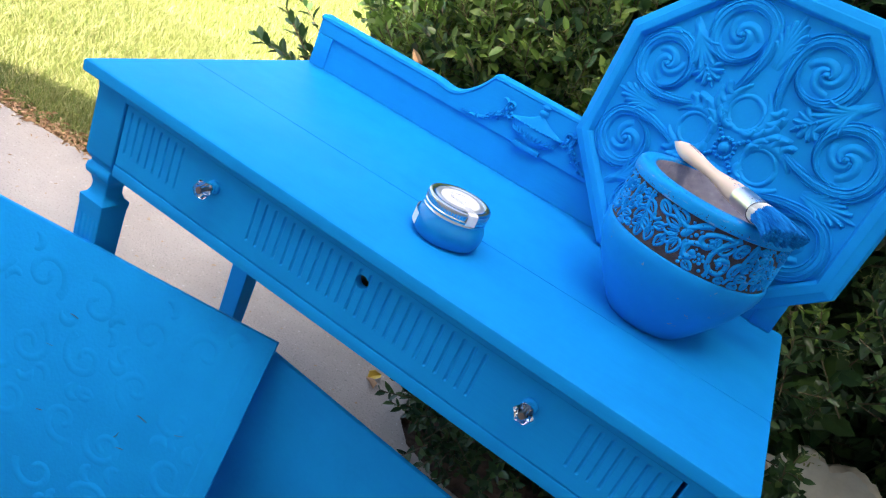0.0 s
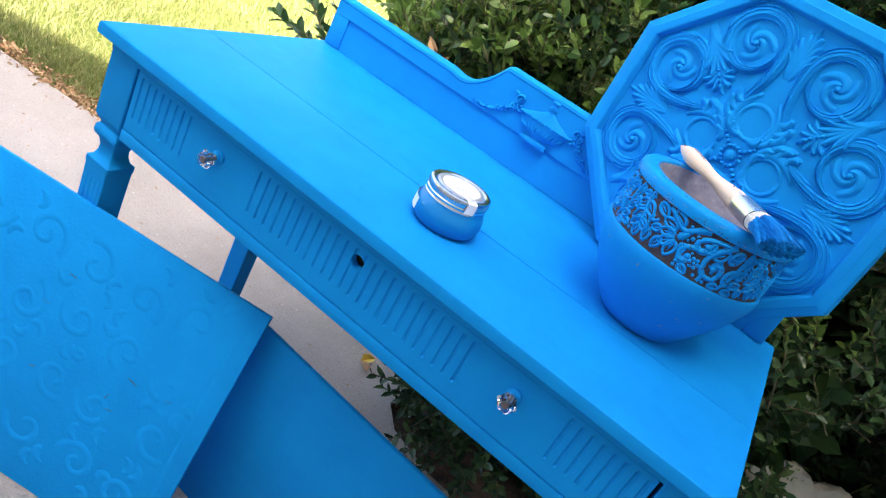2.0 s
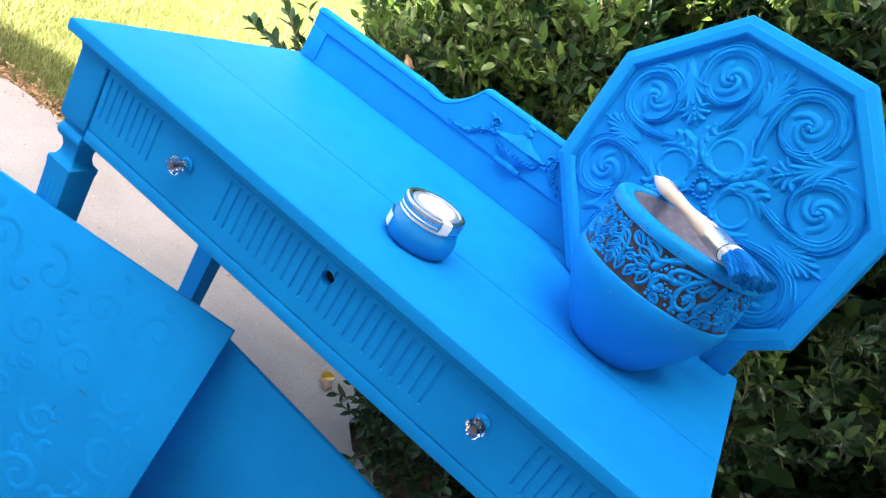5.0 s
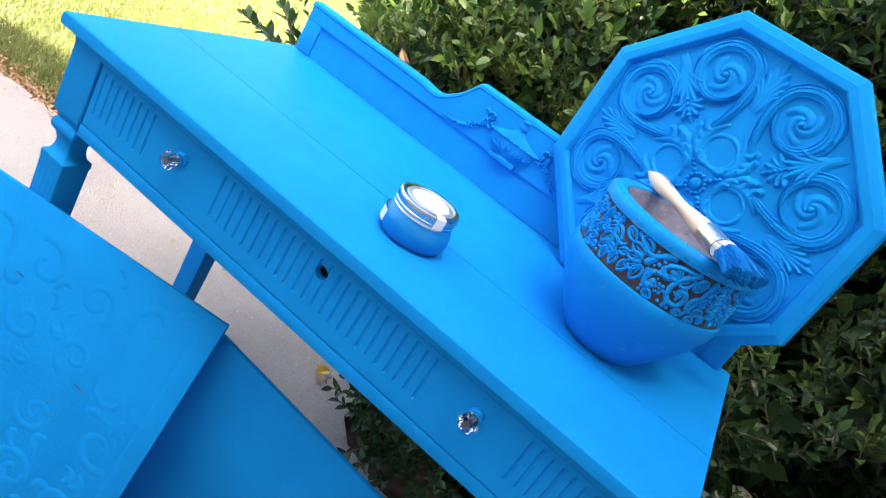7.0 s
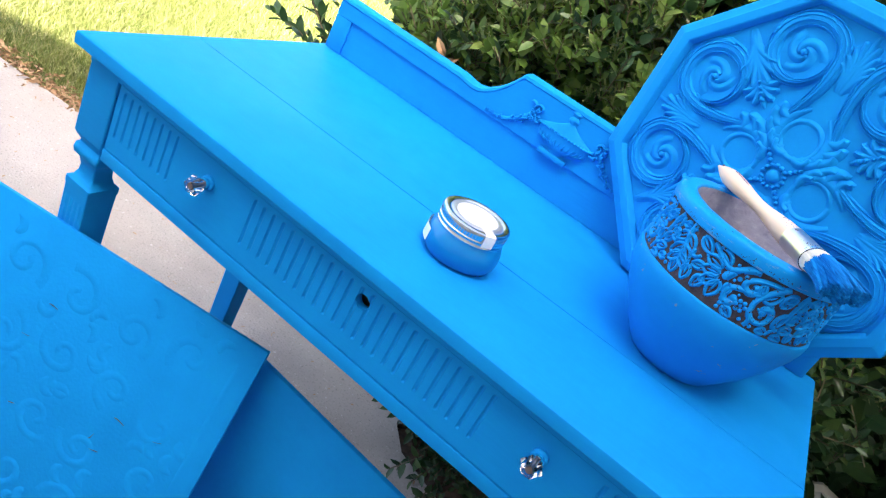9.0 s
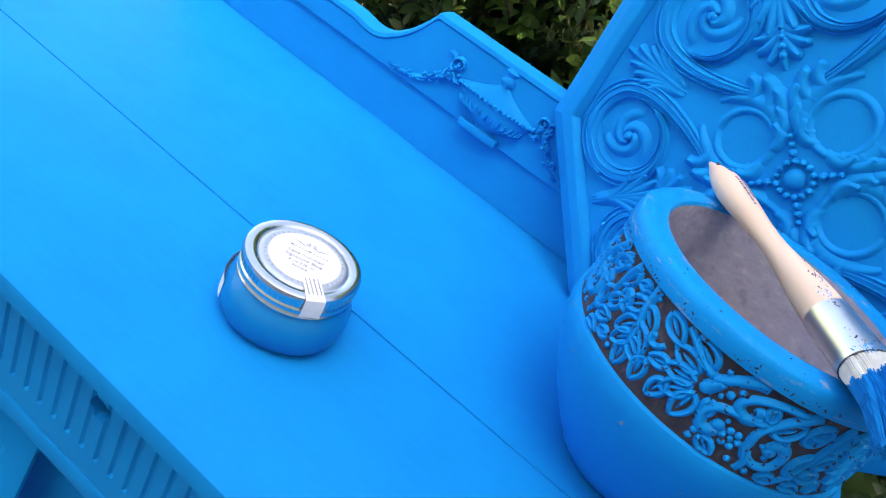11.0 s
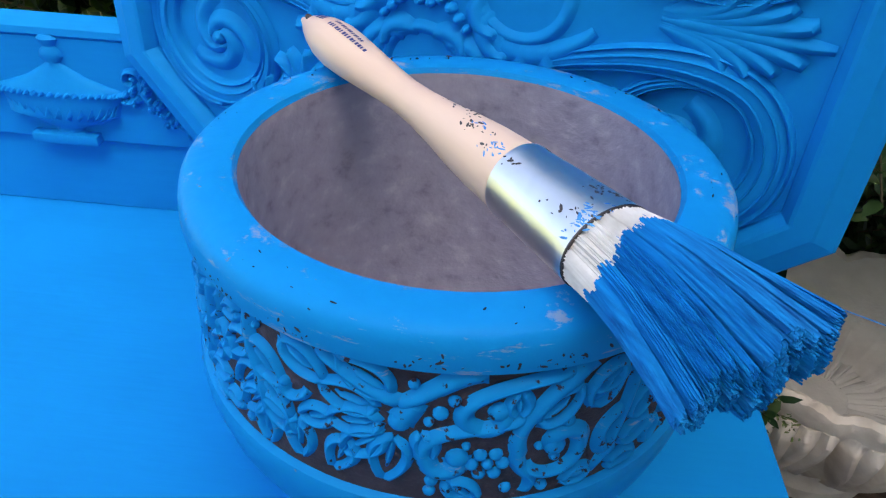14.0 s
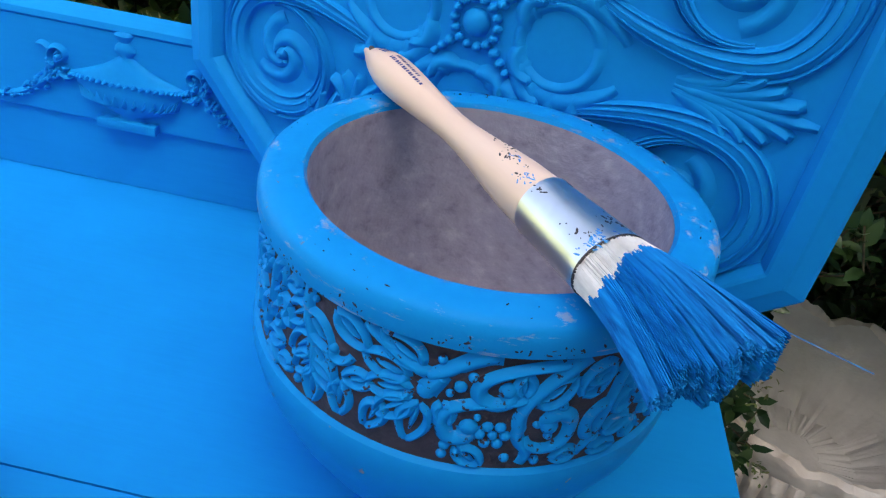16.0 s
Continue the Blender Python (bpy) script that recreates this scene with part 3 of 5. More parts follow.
for k in range(4):
    ax = math.pi / 2 * k
    for flip in (False, True):
        put = plaque_put(flip, ax)
        scroll("scroll", put, BLUE_UP, plaque)
        # leaf that grows over the hollow ring by the middle
        loop = curve2((0.030, 0.012), (0.040, 0.040), (0.074, 0.044), (0.100, 0.014), 16)
        bm = bmesh.new()
        ridge(bm, loop, taper(0.0110, 0.25, 0.3), lambda s: 0.0044, put)
        arch = part("arched_leaf", bm, BLUE_UP, plaque)
        for q, (i, L, w) in enumerate(((0, 0.026, 0.0064), (2, 0.031, 0.0072), (5, 0.034, 0.0078), (8, 0.032, 0.0074), (11, 0.026, 0.0064))):
            x, y = loop[i]
            bm = bmesh.new()
            L *= 0.86
            ridge(bm, curve2((x + 0.004, y - 0.008), (x - 0.001, y + L * 0.30), (x + L * 0.20, y + L * 0.72), (x + L * 0.78, y + L * 0.62), 12), taper(w * 1.25, 0.45, 0.70), lambda s: 0.0040 + 0.0036 * s, put)
            part("lobe", bm, BLUE_UP, arch)
    put = plaque_put(False, ax)
    bm = bmesh.new()
    ridge(bm, spiral(0.058, 0.0, 0.0268, 0.0268, 0.2, 1.02, 44), lambda s: 0.0046, lambda s: 0.0034, put)
    part("leaf_ring", bm, BLUE_UP, plaque)
    acanthus("acanthus_fan", put, 0.132, 0.082, 0.46, BLUE_UP, plaque, 0.85, 4, 0.0078)
    put = plaque_put(False, ax + math.pi / 4)
    # drooping fan that opens towards the middle
    acanthus("acanthus_fan", put, 0.212, -0.098, 0.36, BLUE_UP, plaque, 1.0, 3, 0.0088)
    acanthus("acanthus_fan", put, 0.146, -0.050, 0.80, BLUE_UP, plaque, 1.0, 3, 0.0078)
    for q in range(4):
        bm = bmesh.new()
        dome(bm, 0.108 + 0.0085 * q, 0, 0.0042 - 0.0004 * q, 0.0100, put, 8)
        part("bead", bm, BLUE_UP, plaque)
    for q in range(3):
        bm = bmesh.new()
        dome(bm, 0.0232 + 0.0074 * q, 0, 0.0040 - 0.0006 * q, 0.0066, put, 8)
        part("bead", bm, BLUE_UP, plaque)
bm = bmesh.new()
dome(bm, 0, 0, 0.0100, 0.0070, plaque_put(False, 0), 20)
part("rosette", bm, BLUE_UP, plaque)
for i in range(14):
    a = 2 * math.pi * i / 14
    bm = bmesh.new()
    dome(bm, 0.0158 * math.cos(a), 0.0158 * math.sin(a), 0.0034, 0.0064, plaque_put(False, 0), 8)
    part("bead", bm, BLUE_UP, plaque)


# ---- flower pot with a carved band ----
PC = Vector((0.834, 0.2885, 0.7602))
pot = thing("flower_pot", "blue painted plaster pot with carved leaf band, grey inside", "flower pot", PC)
body = [(0.050, 0.0), (0.057, 0.0015), (0.0625, 0.007), (0.0738, 0.022), (0.0902, 0.046), (0.1048, 0.072), (0.1155, 0.098), (0.1188, 0.112), (0.1194, 0.1212), (0.1184, 0.1248), (0.1155, 0.1262)]
part("body", lathe(body, 96, True), BLUE_POT, pot)
band_r = lambda z: 0.1150 - 0.030 * (z - 0.125)
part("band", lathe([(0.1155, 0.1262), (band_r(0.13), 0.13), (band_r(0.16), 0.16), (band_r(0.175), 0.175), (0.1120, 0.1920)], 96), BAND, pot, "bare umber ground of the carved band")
part("rim", lathe([(0.1120, 0.1916), (0.1150, 0.1918), (0.1167, 0.1928), (0.1172, 0.1960), (0.1169, 0.2020), (0.1159, 0.2060), (0.1134, 0.2084), (0.1085, 0.2094), (0.1050, 0.2097), (0.0990, 0.2098), (0.0952, 0.2088), (0.0935, 0.2062)], 96), BLUE_RIM, pot, "worn and pitted blue rim")
part("inside", lathe([(0.0935, 0.2062), (0.0928, 0.198), (0.091, 0.170), (0.086, 0.120), (0.078, 0.080), (0.066, 0.050), (0.045, 0.038)], 72, False, True), PLASTER, pot, "bare grey plaster inside")


def on_pot(u, v, h):
    a = u / 0.1145
    r = band_r(v) + h
    return Vector((r * math.cos(a), r * math.sin(a), v))


ROUND = 2 * math.pi * 0.1145
rnd = random.Random(11)
ZB0, ZB1 = 0.1272, 0.1916
ZM = (ZB0 + ZB1) / 2


hold = lambda pts: [(px, min(max(py, ZB0 + 0.0012), ZB1 - 0.0012)) for px, py in pts]
occ = []


def pot_ridge(bm, pts, w, h):
    pts = hold(pts)
    occ.extend(pts)
    ridge(bm, pts, lambda s: w(s) * 1.22, h, on_pot)


def open_leaf(x, y, a, L, w, h=0.0026):
    """A pointed leaf: a fat outline, a sunk inside and a short vein."""
    bm = bmesh.new()
    ca, sa = math.cos(a), math.sin(a)
    go = lambda p: (x + p[0] * ca - p[1] * sa, y + p[0] * sa + p[1] * ca)
    for sg in (-1, 1):
        pot_ridge(bm, [go(p) for p in curve2((0, 0), (L * 0.14, sg * w * 1.5), (L * 0.66, sg * w * 1.3), (L, 0), 10)], taper(0.0021, 0.9, 0.7), lambda s: h)
    pot_ridge(bm, [go((L * f, 0)) for f in (0.10, 0.24, 0.40, 0.56, 0.70)], taper(0.0013, 0.5, 0.3), lambda s: h * 0.75)
    part("vine_leaf", bm, BLUE_RELIEF, pot)


def comma(line, w0, w1, h=0.0029):
    """A stem that swells to a blunt, rounded head."""
    bm = bmesh.new()
    pot_ridge(bm, line, lambda s: w0 * 1.2 + (w1 - w0) * s ** 1.4, lambda s: h)
    dome(bm, *hold(line)[-1], w1 * 1.02, h, on_pot, 12)
    part("vine_curl", bm, BLUE_RELIEF, pot)


def stem_line(line, w=0.0027, h=0.0028):
    bm = bmesh.new()
    pot_ridge(bm, line, lambda s: w * (1.25 - 0.40 * s), lambda s: h)
    part("vine_stem", bm, BLUE_RELIEF, pot)


def berry(x, y, r, h=0.0022):
    bm = bmesh.new()
    x, y = hold([(x, y)])[0]
    dome(bm, x, y, r, h, on_pot, 10)
    occ.append((x, y))
    part("berry", bm, BLUE_RELIEF, pot)


# four repeats: a hanging leaf spray, a branch with a fan of leaves, a pair of scrolls with berries
REP = 4
D = ROUND / REP
for k in range(REP):
    o = -0.1869 + D * k
    w = lambda: rnd.uniform(-0.0008, 0.0008)
    P = lambda u, v: (o + u + w(), v + w())
    # hanging spray
    line = curve2(P(-0.064, 0.1905), P(-0.068, 0.170), P(-0.054, 0.160), P(-0.058, 0.146), 16)
    stem_line(line, 0.0027)
    for i, (sg, L) in zip((4, 4, 9, 9, 13, 13), ((-1, 0.020), (1, 0.022), (-1, 0.022), (1, 0.022), (-1, 0.020), (1, 0.019))):
        x, y = line[i]
        open_leaf(x, y, -math.pi / 2 + sg * (0.82 + rnd.uniform(-0.12, 0.12)), L, L * 0.26)
    open_leaf(*line[-1], -math.pi / 2 + 0.1, 0.018, 0.0048)
    open_leaf(*P(-0.047, 0.187), -0.55, 0.021, 0.0052)
    open_leaf(*P(-0.086, 0.186), -2.0, 0.020, 0.0050)
    open_leaf(*P(-0.042, 0.150), -1.5, 0.019, 0.0050)
    comma(curve2(P(-0.036, 0.168), P(-0.040, 0.160), P(-0.048, 0.160), P(-0.046, 0.167), 12), 0.0016, 0.0026)
    # branch that swells towards a flower with leaves all round
    stem_line(curve2(P(0.027, 0.1900), P(0.016, 0.1895), P(0.008, 0.178), P(-0.003, 0.1735), 14), 0.0034)
    stem_line(curve2(P(-0.002, 0.1735), P(-0.014, 0.176), P(-0.020, 0.184), P(-0.032, 0.1895), 14), 0.0026)
    comma(curve2(P(0.004, 0.176), P(0.002, 0.172), P(0.000, 0.169), P(-0.001, 0.166), 8), 0.0030, 0.0042)
    for u, v, a, L in ((-0.006, 0.178, 2.62, 0.022), (-0.011, 0.170, 2.95, 0.022), (-0.008, 0.163, 3.35, 0.021), (-0.008, 0.158, 3.85, 0.021),
                       (-0.003, 0.157, 4.55, 0.023), (0.005, 0.160, 5.05, 0.012), (-0.020, 0.150, 4.35, 0.018), (-0.026, 0.160, 3.5, 0.015)):
        open_leaf(*P(u, v), a, L, L * 0.27)
    # upper scroll, lower scroll and the berries between them
    comma(curve2(P(0.060, 0.1860), P(0.036, 0.1880), P(0.014, 0.176), P(0.022, 0.1665), 20)
          + curve2(P(0.024, 0.1655), P(0.030, 0.161), P(0.037, 0.167), P(0.032, 0.172), 10), 0.0020, 0.0040)
    comma(curve2(P(0.045, 0.1690), P(0.030, 0.163), P(0.006, 0.165), P(0.007, 0.1500), 20)
          + curve2(P(0.0075, 0.1480), P(0.009, 0.139), P(0.022, 0.141), P(0.019, 0.150), 12), 0.0022, 0.0042)
    for q in range(6):
        a = q * 1.047
        berry(o + 0.0295 + 0.0056 * math.cos(a), 0.1465 + 0.0056 * math.sin(a), 0.0027)
    berry(o + 0.0295, 0.1465, 0.0024)
    berry(o + 0.012, 0.1715, 0.0030), berry(o + 0.0165, 0.1775, 0.0024), berry(o + 0.010, 0.137, 0.0026)
    open_leaf(*P(0.016, 0.1365), 5.6, 0.015, 0.0042)
    # tall stem with a large curl
    stem_line(curve2(P(0.064, 0.1895), P(0.052, 0.178), P(0.036, 0.166), P(0.040, 0.150), 18)
              + curve2(P(0.0405, 0.148), P(0.042, 0.138), P(0.050, 0.138), P(0.044, 0.1285), 10), 0.0030)
    comma(curve2(P(0.043, 0.146), P(0.046, 0.134), P(0.066, 0.134), P(0.065, 0.150), 18)
          + curve2(P(0.0645, 0.152), P(0.063, 0.161), P(0.051, 0.160), P(0.054, 0.151), 10), 0.0022, 0.0042)
    open_leaf(*P(0.046, 0.165), 0.75, 0.021, 0.0058)
    open_leaf(*P(0.066, 0.168), 1.05, 0.021, 0.0054)
    berry(o + 0.058, 0.163, 0.0028), berry(o + 0.051, 0.131, 0.0026), berry(o + 0.037, 0.133, 0.0024)
    # small curl and stem before the next spray
    stem_line(curve2(P(0.092, 0.1900), P(0.082, 0.176), P(0.088, 0.160), P(0.072, 0.1300), 18), 0.0026)
    comma(curve2(P(0.084, 0.160), P(0.070, 0.160), P(0.070, 0.142), P(0.079, 0.141), 16), 0.0020, 0.0036)
    open_leaf(*P(0.080, 0.182), 3.6, 0.016, 0.0044)
    for u, v, a, L in ((0.084, 0.140, 0.3, 0.016), (0.088, 0.152, 0.9, 0.017), (0.080, 0.130, -0.1, 0.015), (0.094, 0.172, -0.9, 0.017)):
        open_leaf(*P(u, v), a, L, L * 0.28)
for q in range(2600):
    u, v = rnd.uniform(-ROUND / 2, ROUND / 2), rnd.uniform(ZB0 + 0.003, ZB1 - 0.003)
    near = min(math.hypot(((u - a) + ROUND / 2) % ROUND - ROUND / 2, v - b) for a, b in occ)
    if near > 0.0068:
        a = rnd.uniform(0, 6.3)
        L = min(near * 1.5, 0.014)
        open_leaf(u - L / 2 * math.cos(a), v - L / 2 * math.sin(a), a, L, L * 0.30, 0.0023)
    elif near > 0.0050 and rnd.random() < 0.4:
        berry(u, v, rnd.uniform(0.0016, 0.0026), 0.0022)
# pits in the rim
bm = bmesh.new()
for q in range(170):
    a = rnd.uniform(0, 2 * math.pi)
    r, z = rnd.choice(((0.1150, 0.2058), (0.1167, 0.2000), (0.1110, 0.2087), (0.1050, 0.2100), (0.1171, 0.1960), (0.1167, 0.1934), (0.1168, 0.1938)))
    s = rnd.choice((0.0002, 0.0003, 0.0003, 0.0004, 0.0005, 0.0006, 0.0011))
    bmesh.ops.create_icosphere(bm, subdivisions=1, radius=s, matrix=Matrix.Translation((r * math.cos(a), r * math.sin(a), z)) @ Matrix.Rotation(a, 4, "Z") @ Matrix.Rotation(rnd.uniform(0, 3), 4, "X") @ Matrix.Diagonal((0.3, rnd.uniform(0.8, 2.2), 0.7, 1)))
for a0 in (-1.58, -1.27, -1.14, -2.28, -0.80, -2.02, 0.4, 2.4):
    for q in range(11):
        a, z = a0 + rnd.gauss(0, 0.045), min(0.1990, 0.1950 + abs(rnd.gauss(0, 0.0018)))
        bmesh.ops.create_icosphere(bm, subdivisions=1, radius=rnd.uniform(0.0003, 0.0010), matrix=Matrix.Translation((0.1170 * math.cos(a), 0.1170 * math.sin(a), z)) @ Matrix.Rotation(a, 4, "Z") @ Matrix.Rotation(rnd.uniform(0, 3), 4, "X") @ Matrix.Diagonal((0.3, rnd.uniform(0.8, 2.0), 0.7, 1)))
part("pits", bm, PIT, pot, "small dark pits in the paint", kind="stuff")


# ---- paint brush lying across the pot ----
tip, heel = Vector((0.7400, 0.3955, 0.9835)), Vector((0.8868, 0.2015, 0.9862))
ax = (heel - tip).normalized()
side = ax.cross(Vector((0, 0, 1))).normalized()
upv = side.cross(ax).normalized()
MB = Matrix(((side.x, upv.x, ax.x, tip.x), (side.y, upv.y, ax.y, tip.y), (side.z, upv.z, ax.z, tip.z), (0, 0, 0, 1)))
brush = thing("paint_brush", "round paint brush with pale wooden handle, steel ferrule and blue-soaked bristles", "paint brush", m=MB)
LB = (heel - tip).length
hp = [(0.0003, -0.0045), (0.0016, -0.003), (0.0034, 0.003), (0.0062, 0.0105), (0.0090, 0.020), (0.0112, 0.031), (0.0121, 0.043), (0.0117, 0.056), (0.0103, 0.076), (0.0088, 0.096), (0.0081, 0.112), (0.0086, 0.128), (0.0102, 0.146), (0.0120, 0.161), (0.0134, 0.177), (0.0142, 0.1970)]
FS = 0.1965


def handle_r(z):
    return float(np.interp(z, [p[1] for p in hp], [p[0] for p in hp]))


part("handle", lathe(hp, 36, True, True), WOOD, brush, "pale bare wooden handle with paint spots")


def flat_ring(half_w, half_h, z, n=48):
    return [(half_w * math.cos(2 * math.pi * i / n), half_h * math.sin(2 * math.pi * i / n), z) for i in range(n)]


# the ferrule is round at the handle and oval at the bristles
bm = bmesh.new()
rings(bm, [flat_ring(0.0143, 0.0143, FS - 0.0005), flat_ring(0.0149, 0.0149, FS), flat_ring(0.0151, 0.0150, FS + 0.0016), flat_ring(0.0149, 0.0148, FS + 0.004), flat_ring(0.0163, 0.0149, FS + 0.018),
           flat_ring(0.0180, 0.0149, LB - 0.006), flat_ring(0.0187, 0.0149, LB - 0.001), flat_ring(0.0186, 0.0148, LB), flat_ring(0.0170, 0.0132, LB)], True, False, True)
part("ferrule", bm, STEEL, brush, "scratched steel ferrule with dried paint flecks")
bm = bmesh.new()
rings(bm, [flat_ring(0.0183, 0.0145, LB - 0.0010), flat_ring(0.0188, 0.0150, LB - 0.0004), flat_ring(0.0188, 0.0150, LB + 0.0001), flat_ring(0.0180, 0.0142, LB + 0.0005)])
part("crimp_line", bm, STAIN, brush, "dark line round the ferrule's end")
bm = bmesh.new()
bmesh.ops.create_uvsphere(bm, u_segments=14, v_segments=8, radius=1, matrix=Matrix.Rotation(radians(68), 4, "Z") @ Matrix.Translation((0.0060, 0, 0.0115)) @ Matrix.Rotation(-0.36, 4, "Y") @ Matrix.Diagonal((0.0009, 0.0019, 0.0034, 1)))
part("hang_hole", bm, STAIN, brush, "dark hang hole")
# writing on the handle as plain bars
bm = bmesh.new()
for z0, z1, d0, d1, step in ((0.020, 0.037, 74, 98, 0.0043), (0.040, 0.072, 88, 97, 0.0023), (0.039, 0.082, 70, 80, 0.0027)):
    for q in range(int((z1 - z0) / step)):
        z = z0 + q * step
        w = step * (0.62 + 0.18 * math.sin(q * 2.3))
        rings(bm, [[(r * math.cos(radians(d)), r * math.sin(radians(d)), zz) for d in (d0, (d0 + d1) / 2, d1)] for zz, r in ((z, handle_r(z) + 0.00015), (z + w, handle_r(z + w) + 0.00015))], False)
part("printed_bars", bm, NAVY, brush, "navy printed bars")
def speck(bm, z, a, s, along):
    if z < FS:
        rw = rh = handle_r(z)
    else:
        rw, rh = 0.0149 + 0.0038 * max(0, z - FS - 0.004) / (LB - FS - 0.004), 0.0149
    x, y = rw * math.cos(a), rh * math.sin(a)
    bmesh.ops.create_icosphere(bm, subdivisions=1, radius=s, matrix=Matrix.Translation((x, y, z)) @ Matrix.Rotation(math.atan2(y * rw / rh, x * rh / rw), 4, "Z") @ Matrix.Rotation(rnd.uniform(-0.9, 0.9), 4, "X") @ Matrix.Diagonal((0.22, 0.7, along, 1)))


bm, bm2 = bmesh.new(), bmesh.new()
rnd = random.Random(5)
# splashes near the end of the handle, flakes on the ferrule and a blue smear by its end
for z0, a0, n, sz, sa in ((0.170, 1.25, 16, 0.0040, 0.14), (0.160, 1.75, 12, 0.0026, 0.12), (0.150, 1.9, 5, 0.003, 0.2), (0.168, 2.5, 10, 0.004, 0.15), (0.185, 2.75, 8, 0.003, 0.12), (0.185, 1.0, 6, 0.003, 0.15), (0.140, 2.2, 4, 0.006, 0.3),
                            (FS + 0.004, 2.15, 9, 0.0012, 0.06), (FS + 0.005, 1.0, 8, 0.0020, 0.10), (LB - 0.012, 1.75, 20, 0.0026, 0.13), (LB - 0.007, 1.95, 14, 0.0022, 0.09), (LB - 0.006, 1.2, 6, 0.003, 0.15), (FS + 0.001, 2.95, 6, 0.001, 0.06), (LB - 0.010, 0.8, 8, 0.004, 0.15)):
    for q in range(n):
        speck(bm, z0 + rnd.gauss(0, sz), a0 + rnd.gauss(0, sa), rnd.uniform(0.0002, 0.0009), rnd.uniform(0.7, 2.2))
for z0, a0, n, sz, sa in ((0.172, 1.42, 12, 0.0022, 0.09), (0.188, 1.05, 18, 0.0040, 0.16), (LB - 0.002, 1.0, 60, 0.0020, 0.22)):
    for q in range(n):
        speck(bm2, z0 + rnd.gauss(0, sz), a0 + rnd.gauss(0, sa), rnd.uniform(0.0002, 0.0007), rnd.uniform(0.8, 3.2))
part("paint_specks", bm, STAIN, brush, "dried dark specks", kind="stuff")
part("blue_specks", bm2, SPLASH, brush, "dried blue specks", kind="stuff")
# bristles fan into an oval end
verts, faces, mats = [], [], []
rnd = random.Random(8)
for q in range(3400):
    r = math.sqrt(rnd.random())
    a = rnd.uniform(0, 2 * math.pi)
    bx, by = 0.0178 * r * math.cos(a), 0.0141 * r * math.sin(a)
    # locks of hair part from one another towards the end
    lock = round((math.cos(a) * r) * 7.5) / 7.5
    ex = 0.0308 * (0.70 * math.cos(a) * r + 0.30 * lock) + rnd.uniform(-0.0004, 0.0004) - 0.0010
    ey = 0.0105 * math.sin(a) * r + 0.0016 * math.sin(lock * 17) + rnd.uniform(-0.0004, 0.0004) - 0.003
    ln = 0.0658 + 0.0024 * math.sin(lock * 9) - 0.0005 * lock - 0.0055 * max(0, lock) + rnd.uniform(-0.0015, 0.0015) - 0.003 * r
    hw = 0.00048
    base = len(verts)
    cut = 0.0095 + 0.0075 * math.sin(a - 0.35 - math.pi / 2) ** 2 * (1 if math.cos(a) > 0 else 0.35) + 0.0016 * math.sin(a * 9) + rnd.uniform(-0.0014, 0.0014)
    cuts = [0.0, cut, 0.028, 0.046, ln]
    for z in cuts:
        s = z / ln
        k = s ** 1.15
        px, py = bx + (ex - bx) * k, by + (ey - by) * k + 0.003 * math.sin(math.pi * s)
        tw = 0.22 * k
        px, py = px * math.cos(tw) + py * math.sin(tw), py * math.cos(tw) - px * math.sin(tw)
        for j in range(3):
            th = 2 * math.pi * j / 3 + a
            w = hw * (1.15 - 0.35 * s)
            verts.append((px + w * math.cos(th), py + w * math.sin(th), LB - 0.001 + z))
    for i in range(4):
        for j in range(3):
            p = base + i * 3
            faces.append((p + j, p + (j + 1) % 3, p + 3 + (j + 1) % 3, p + 3 + j))
            mats.append(0 if i == 0 else 1)
    faces.append((base + 12, base + 13, base + 14))
    mats.append(1)
me = bpy.data.meshes.new("bristles")
me.from_pydata(verts, [], faces)
me.materials.append(CREAM), me.materials.append(BRISTLE)
me.polygons.foreach_set("material_index", mats)
part("bristles", me, None, brush, "stiff cream bristles soaked in blue paint", kind="stuff")
bm = bmesh.new()
for p0, p1 in (((-0.0165, 0.007, LB + 0.022), (-0.042, 0.006, LB + 0.086)),):
    a, b = Vector(p0), Vector(p1)
    rings(bm, [[c + Vector((0.0002 * math.cos(t), 0.0002 * math.sin(t), 0)) for t in (0, 2.1, 4.2)] for c in (a, (a + b) / 2 + Vector((0.002, 0, 0)), b)], True, True, True)
part("stray_bristle", bm, BRISTLE, brush)


# ---- jar of paint ----
JC = Vector((0.553, 0.1455, 0.7602))
jar = thing("paint_jar", "small squat glass jar of blue paint with a silver screw lid", "jar", m=Matrix.Translation(JC) @ Matrix.Scale(1.05, 4))
sq = lambda a: 1 + 0.035 * abs(math.cos(2 * (a + 0.35))) ** 2
outer = [(0.030, 0.0005), (0.037, 0.0), (0.0425, 0.003), (0.0465, 0.010), (0.0480, 0.018), (0.0474, 0.026), (0.0450, 0.033), (0.0418, 0.0375), (0.0400, 0.040), (0.0400, 0.044)]
part("glass_body", lathe(outer, 72, True, squash=sq), JAR_BODY, jar, "clear glass body filled with blue paint")
part("screw_band", lathe([(0.0405, 0.0385), (0.0432, 0.039), (0.0436, 0.0405), (0.0425, 0.042), (0.0425, 0.045), (0.0436, 0.0465), (0.0425, 0.048), (0.0432, 0.052), (0.0437, 0.0555), (0.0430, 0.0578), (0.0408, 0.0588), (0.0360, 0.0586), (0.0345, 0.0575)], 96), TIN, jar, "ribbed silver screw band")
knurl = box(-0.00055, 0.00055, -0.0006, 0.0006, -0.003, 0.003)
kme = finish(knurl, TIN)
